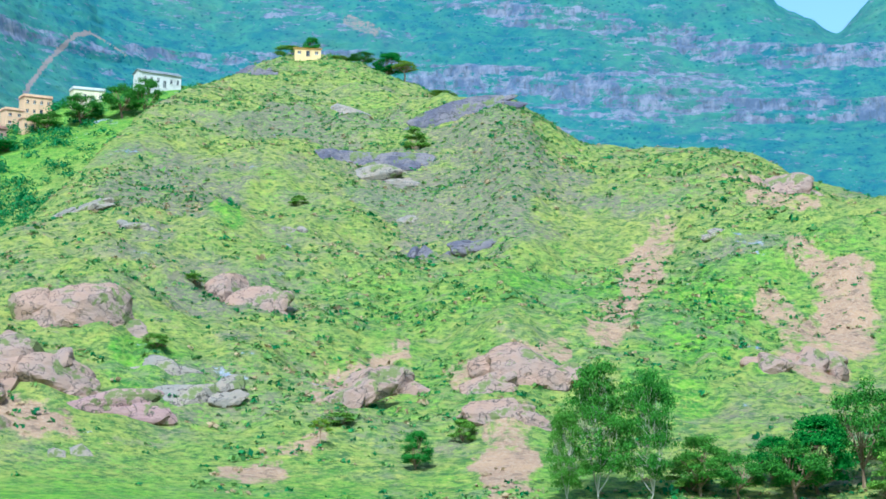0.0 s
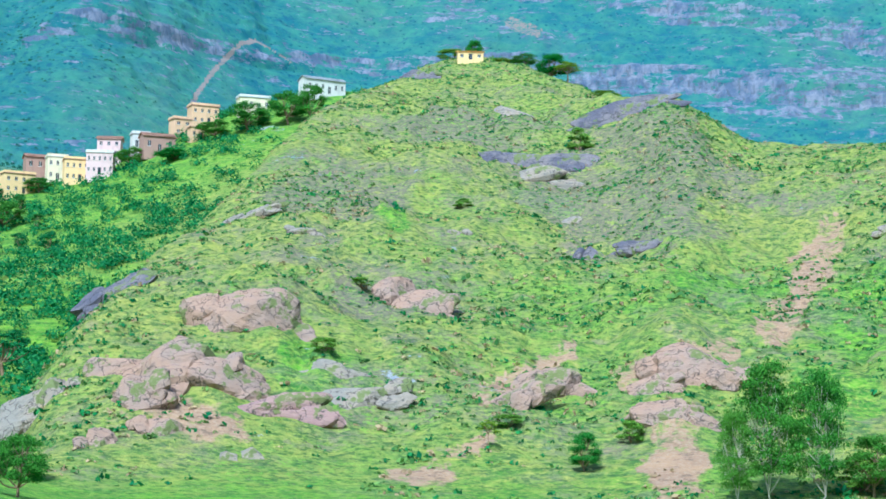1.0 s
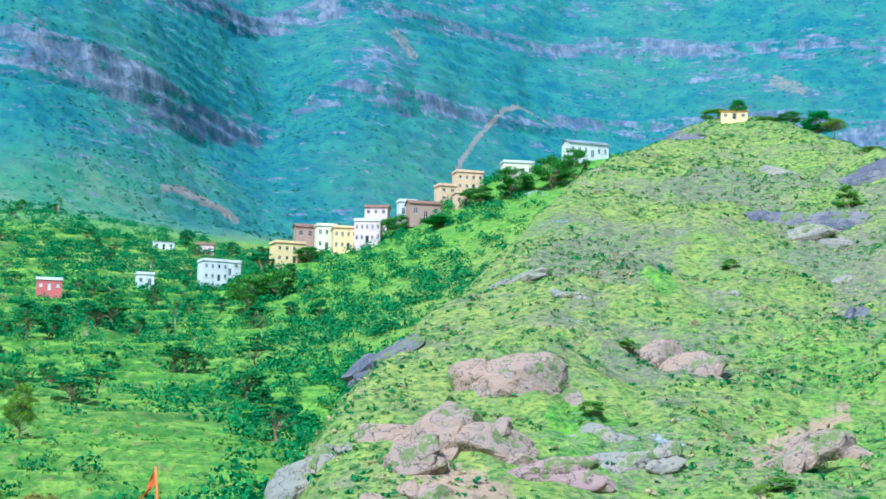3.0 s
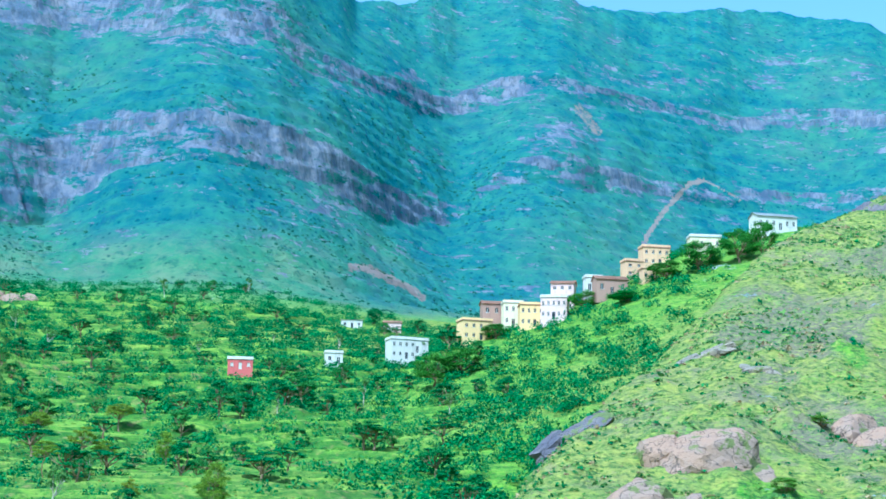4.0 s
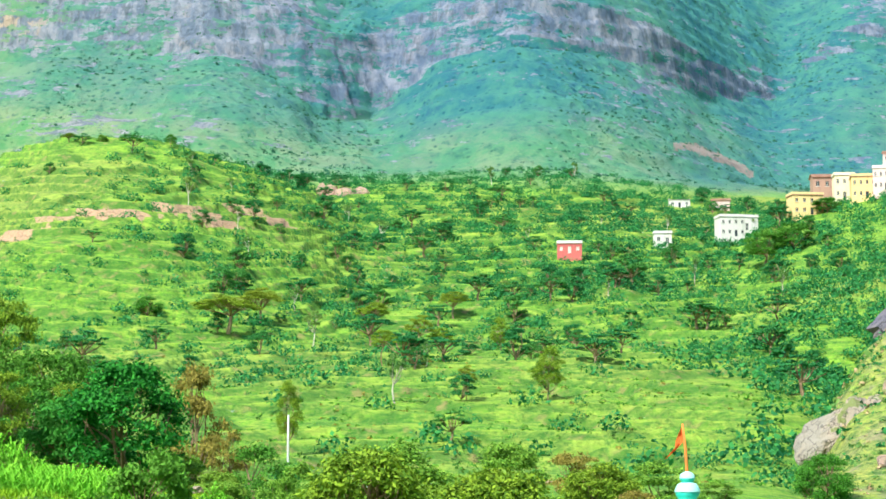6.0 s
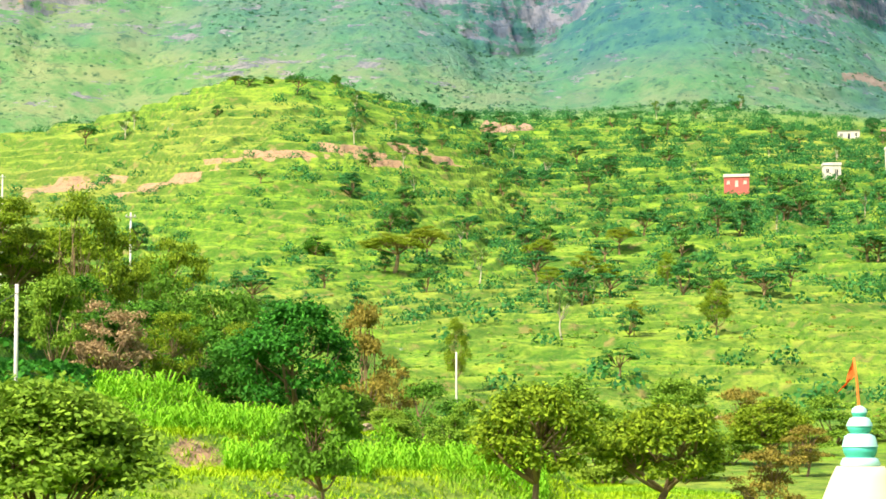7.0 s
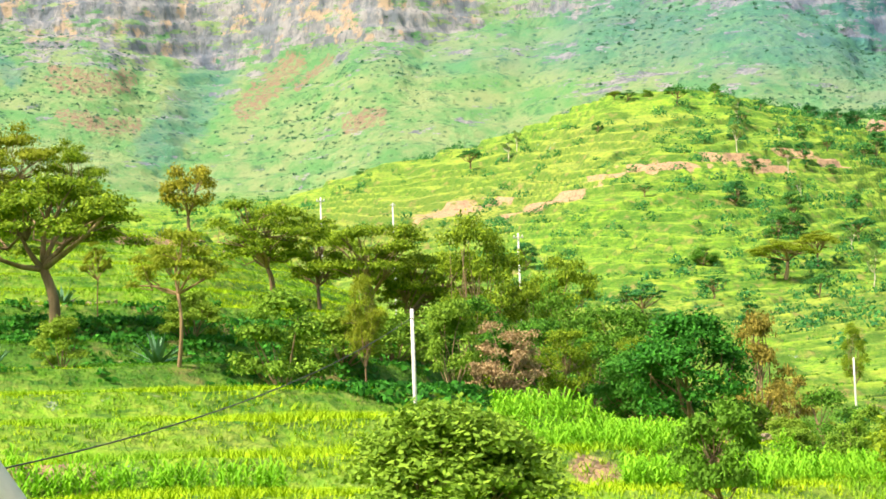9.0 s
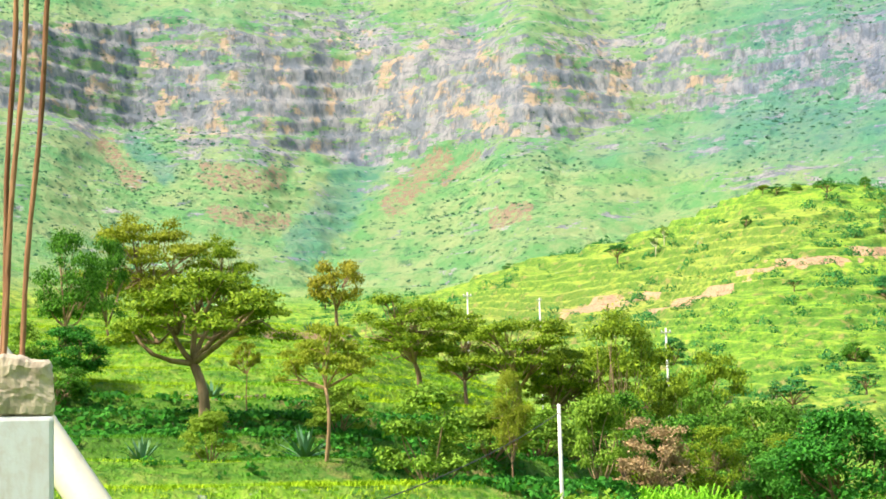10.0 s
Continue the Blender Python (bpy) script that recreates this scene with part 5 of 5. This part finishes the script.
def pole(b, r, top_rise, thick=0.16, arm=True):
    base = on(b, r, -0.3)
    h = EYE + r * math.tan(radians(top_rise)) - base.z
    root = thing("utility_pole", pose(*base, rz=b), "pale concrete electricity pole standing among trees and grass", "pole", "electricity poles")
    v, f = tube([(0, 0, 0), (0, 0, h * 0.5), (0, 0, h)], (thick, thick * 0.85, thick * 0.7), 10)
    part("post", mesh_of("post", v, f, POLE, False), root)
    if arm:
        part("crossarm", box(0.7, 0.07, 0.07, (0, -0.13, h - 0.35), 0.01), root, "short steel crossarm", STEEL)
        for x in (-0.28, 0.28):
            v, f = tube([(x, -0.13, h - 0.28), (x, -0.13, h - 0.22), (x, -0.13, h - 0.14)], (0.035, 0.05, 0.025), 8)
            part("insulator", mesh_of("insulator", v, f, POLE, False), root)
    return base + Vector((0, 0, h))


hook = pole(44.75, 57.5, 4.09, 0.075, False)
pole(47.3, 158, 7.41, 0.09)
pole(41.57, 132, 6.17, 0.09)
pole(45.2, 250, 7.18, 0.14)
pole(54.6, 150, 7.75, 0.13, False)
pole(32.16, 205, 2.15, 0.13, False)
pole(29.84, 96, 0.86, 0.09, False)
pole(11.85, 545, 9.75, 0.2, False)
far_end = Vector((-math.sin(radians(63)) * 22, math.cos(radians(63)) * 22, EYE - 0.15))
points = []
for k in range(25):
    t = k / 24
    points.append(hook.lerp(far_end, t) - Vector((0, 0, 0.25 + 1.1 * 4 * t * (1 - t) * 0.6)))
v, f = tube(points, [0.014] * 25, 6)
tagged(new("overhead_wire", mesh_of("overhead_wire", v, f, CABLE, False)), "thin dark overhead wire sagging from a concrete pole", "wire")


# ---------- shrine spire with its pennant ----------
TEAL = paint_material("teal_paint", (0.06, 0.50, 0.42), (0.10, 0.36, 0.32), 2.5, 0.45)
PALE_TEAL = paint_material("pale_teal_paint", (0.40, 0.72, 0.66), (0.20, 0.52, 0.48), 2.5, 0.5)
LIME = paint_material("limewash", (0.68, 0.62, 0.46), (0.62, 0.60, 0.46), 1.5)
SAFFRON = paint_material("saffron_cloth", (0.85, 0.22, 0.05), (0.70, 0.16, 0.04), 3.0)


def lathe(rings, sides=28):
    """A turned body through rings of (radius, height)."""
    v, f = tube([(0, 0, z) for _, z in rings], [rad for rad, _ in rings], sides)
    return v, f


def shrine(b, r):
    base = on(b, r, -0.3)
    up = lambda e: EYE + r * math.tan(radians(e)) - base.z
    neck, top = up(-1.17), up(0.53)
    root = thing("shrine_spire", pose(*base), "whitewashed shrine dome with a stacked teal finial and an orange pennant", "shrine")
    v, f = lathe([(0.95, 0), (0.92, neck * 0.3), (0.80, neck * 0.6), (0.58, neck * 0.86), (0.42, neck * 0.96), (0.34, neck)])
    part("dome", mesh_of("dome", v, f, LIME, False), root, "cream limewashed dome")
    s = (top - neck) / 0.86
    stack = [("finial_base", PALE_TEAL, [(0.27, 0.0), (0.29, 0.03), (0.25, 0.11), (0.22, 0.12)]),
             ("finial_bowl", TEAL, [(0.20, 0.12), (0.235, 0.19), (0.25, 0.27), (0.235, 0.275)]),
             ("finial_dome", PALE_TEAL, [(0.26, 0.276), (0.25, 0.30), (0.22, 0.42), (0.16, 0.46)]),
             ("finial_bowl", TEAL, [(0.13, 0.46), (0.165, 0.51), (0.18, 0.56), (0.17, 0.565)]),
             ("finial_dome", PALE_TEAL, [(0.19, 0.566), (0.18, 0.60), (0.14, 0.68), (0.09, 0.70)]),
             ("finial_bowl", TEAL, [(0.08, 0.70), (0.105, 0.735), (0.11, 0.76)]),
             ("finial_tip", PALE_TEAL, [(0.115, 0.761), (0.10, 0.82), (0.05, 0.85), (0.02, 0.86)])]
    for name, mat, rings in stack:
        v, f = lathe([(a * 1.0, neck + 0.004 + z * s) for a, z in rings])
        part(name, mesh_of(name, v, f, mat, False), root)
    tip = up(1.9)
    v, f = tube([(0, 0, top - 0.05), (-0.02, 0, (top + tip) / 2), (-0.06, 0, tip)], (0.022, 0.02, 0.014), 8)
    part("flag_staff", mesh_of("flag_staff", v, f, SAFFRON, False), root, "orange painted staff")
    bm = bmesh.new()
    rows = []
    for k in range(13):
        t = k / 12
        z = tip - 0.02 - 0.40 * t
        reach = 0.03 + 0.11 * math.sin(math.pi * min(1, t * 0.8 + 0.1)) ** 0.8 * (1 - 0.1 * t)
        x0 = -0.06 + 0.02 * t - (0.16 * max(0, t - 0.6) / 0.4)
        wave = 0.03 * math.sin(t * 7)
        rows.append([bm.verts.new((x0 - reach * u * 0.6 - 0.08 * u * t, wave * u + 0.02 * math.sin(u * 4), z - 0.10 * u)) for u in (0, 0.33, 0.66, 1.0)])
    for p, q in zip(rows, rows[1:]):
        for i in range(3):
            bm.faces.new((p[i], p[i + 1], q[i + 1], q[i]))
    bmesh.ops.solidify(bm, geom=bm.faces[:], thickness=0.006)
    part("pennant", bm, root, "orange cloth pennant folded by the wind", SAFFRON)
    root.matrix_basis = pose(*base, rz=b)


shrine(20.68, 29.0)


# ---------- concrete post with bare rods, and the white pipe ----------
CONCRETE = paint_material("whitewashed_concrete", (0.56, 0.58, 0.62), (0.40, 0.30, 0.25), 5.0)
ROUGH = paint_material("rough_concrete", (0.46, 0.39, 0.30), (0.16, 0.12, 0.09), 9.0, 0.95)
WHITEPIPE = paint_material("white_painted_pipe", (0.62, 0.57, 0.46), (0.46, 0.38, 0.27), 5.0, 0.45)
RUST = bark_material("rusty_steel", (0.16, 0.07, 0.04), (0.34, 0.18, 0.10))


def spot_at(b, e, r):
    return Vector((-math.sin(radians(b)) * r, math.cos(radians(b)) * r, EYE + r * math.tan(radians(e))))


def bare_post():
    r, b = 5.0, 60.12
    top = spot_at(b, 5.64, r)
    h = top.z
    root = thing("concrete_post", pose(top.x, top.y, 0, rz=b), "whitewashed concrete post with a crumbling top and rusty rods", "post")
    bm = box(0.15, 0.15, h - 0.14, (0, 0, 0), 0.012)
    part("shaft", bm, root, "", CONCRETE)
    bm = box(0.15, 0.15, 0.14, (0, 0, 0), 0.02)
    bmesh.ops.subdivide_edges(bm, edges=[e for e in bm.edges if e.calc_length() > 0.05], cuts=12, use_grid_fill=True)
    for v in bm.verts:
        n = noise.noise_vector(v.co * 22) * 0.009 + noise.noise_vector(v.co * 70) * 0.004
        v.co += n
        if v.co.z > 0.1:
            v.co.x *= 0.92
            v.co.z += 0.02 * noise.noise(v.co * 15)
    for v in bm.verts:
        v.co.z += h - 0.137
    part("broken_cap", bm, root, "crumbling bare concrete top", ROUGH)
    for k, (x, y, dx) in enumerate(((-0.055, 0.05, 0.03), (-0.052, -0.04, 0.055), (-0.008, 0.0, 0.065))):
        pts = [(x + dx * (z / 0.9) ** 1.0 + 0.004 * math.sin(z * 9 + k), y, h - 0.03 + z) for z in np.linspace(0, 1.7, 18)]
        v, f = tube(pts, [0.0066 + 0.001 * (i % 2) for i in range(18)], 8)
        part("steel_rod", mesh_of("steel_rod", v, f, RUST, False), root, "rusty bare reinforcing rod")


def slanted_pipe():
    a, c = spot_at(61.25, 6.15, 5.5), spot_at(58.0, 1.25, 5.2)
    d = (c - a).normalized()
    end = a + d * ((a.z + 0.05) / -d.z)
    start = a - d * 0.6
    root = thing("slanted_pipe", pose(0, 0, 0), "thick white painted pipe slanting down to the ground beside a post", "pipe")
    v, f = tube([start, start.lerp(end, 0.3), start.lerp(end, 0.7), end], [0.052] * 4, 24)
    part("tube", mesh_of("tube", v, f, WHITEPIPE, False), root)
    v, f = tube([start - d * 0.01, start + d * 0.05], [0.06, 0.06], 24)
    part("collar", mesh_of("collar", v, f, WHITEPIPE, False), root)


bare_post()
slanted_pipe()


# ---------- field plants ----------
AGAVE = leaf_material("agave_leaf", (0.14, 0.30, 0.16), (0.05, 0.15, 0.09), (0.16, 0.28, 0.12), 0.05)
CORN = leaf_material("maize_leaf", (0.28, 0.58, 0.04), (0.13, 0.38, 0.02), (0.34, 0.56, 0.05), 0.3)


def agave(b, r, size):
    root = thing("agave", pose(*on(b, r, -0.05)), "spiky blue-green agave rosette on the grassy bank", "agave", "agaves on the bank")
    rng = np.random.default_rng(int(b * 10))
    for k in range(26):
        a, rise = k * 2.4, rng.uniform(0.35, 1.4)
        d = np.array([math.cos(a) * math.cos(rise), math.sin(a) * math.cos(rise), math.sin(rise)])
        s = np.array([-math.sin(a), math.cos(a), 0])
        u = np.cross(s, d)
        verts = []
        for t, w in ((0, 0.05), (0.25, 0.07), (0.65, 0.05), (1.0, 0.004)):
            c = d * t * size + np.array([0, 0, -0.12 * t * t * size * math.cos(rise)])
            verts += [c - s * w * size, c + u * -0.025 * size * (1 - t), c + s * w * size, c + u * 0.012 * size]
        faces = [(i * 4 + j, i * 4 + (j + 1) % 4, i * 4 + 4 + (j + 1) % 4, i * 4 + 4 + j) for i in range(3) for j in range(4)]
        part("blade", mesh_of("blade", verts, faces, AGAVE), root)


for b, r, size in ((52.13, 82, 1.5), (56.8, 80, 1.2), (54.8, 100, 1.2), (51.9, 143, 1.3)):
    agave(b, r, size)


def maize():
    rng = np.random.default_rng(31)
    v_all, f_all = [], []
    for b0, b1, r0, r1, count in ((36.2, 42.5, 67, 75, 700), (34.6, 38.8, 59, 64.5, 420), (29.5, 34.6, 64, 76, 560), (48.5, 56.5, 58, 59.5, 200)):
        b, r, at, *_ = spots(rng, b0, b1, r0, r1, count)
        for p in at:
            h = rng.uniform(0.45, 0.95)
            for k in range(6):
                a = rng.uniform(0, 6.28)
                z0, l = h * k / 7, h * rng.uniform(0.45, 0.75)
                d, s = np.array([math.cos(a), math.sin(a), 0]), np.array([-math.sin(a), math.cos(a), 0]) * 0.035
                q = [p + np.array([0, 0, z0]), p + d * l * 0.45 + np.array([0, 0, z0 + l * 0.6]), p + d * l * 0.9 + np.array([0, 0, z0 + l * 0.35])]
                i = len(v_all)
                v_all += [q[0] - s * 0.5, q[0] + s * 0.5, q[1] + s, q[1] - s, q[2]]
                f_all += [(i, i + 1, i + 2, i + 3), (i + 3, i + 2, i + 4)]
    stuff("maize", v_all, f_all, CORN, "young bright green maize rows in small terraced fields", "crop")


maize()

# ---------- dry stone walls ----------
STONE = rock_material("field_stone", (0.48, 0.36, 0.26), (0.40, 0.31, 0.25), (0.26, 0.20, 0.15))
STONE_MESHES = []
for k in range(6):
    bm = bmesh.new()
    bmesh.ops.create_icosphere(bm, subdivisions=1, radius=0.5)
    for v in bm.verts:
        v.co *= 0.85 + 0.4 * noise.noise(v.co * 2.2 + Vector((k * 5.0, 0, 0)))
        v.co.z *= 0.7
    me = bpy.data.meshes.new("stone")
    bm.to_mesh(me)
    bm.free()
    me.materials.append(STONE)
    STONE_MESHES.append(me)


def stone_wall(b0, b1, r0, r1, courses, size, fallen=0.15):
    mid = on((b0 + b1) / 2, (r0 + r1) / 2)
    root = thing("dry_stone_wall", Matrix.Translation(mid), "low dry stone terrace wall of brown field stones", "wall")
    a, c = on(b0, r0), on(b1, r1)
    n = max(4, int((c - a).length / (size * 0.8)))
    for row in range(courses):
        for i in range(n):
            if random.random() < fallen * (0.4 + row / courses):
                continue
            t = (i + 0.5 * (row % 2) + random.uniform(-0.2, 0.2)) / n
            b, r = b0 + (b1 - b0) * t, r0 + (r1 - r0) * t
            ob = new("stone", random.choice(STONE_MESHES))
            ob.parent = root
            s = size * random.uniform(0.75, 1.3)
            p = on(b, r) + Vector((random.uniform(-0.08, 0.08), random.uniform(-0.1, 0.1), size * (0.2 + 0.5 * row + random.uniform(-0.3, 0.3)))) - mid
            ob.matrix_basis = Matrix.LocRotScale(p, Euler((random.uniform(-0.4, 0.4), random.uniform(-0.4, 0.4), random.uniform(0, 6.2))), Vector((s * 1.25, s, s * 0.85)))


stone_wall(30.8, 37.6, 52.0, 54.5, 5, 0.17)
stone_wall(45.2, 53.0, 52.6, 53.0, 9, 0.17)
stone_wall(32.8, 35.0, 78.5, 77.5, 3, 0.28)
stone_wall(53.2, 55.6, 100.5, 101.5, 2, 0.3, 0.3)
stone_wall(50.0, 53.4, 141, 142, 2, 0.36, 0.25)
# small white thing of unknown kind, with a stone's shape as substitute
outcrop(33.15, 80.5, 0.75, 0.5, 0, LIME, "small white object of unclear kind by a field wall", 77, 0.8, "white_object")
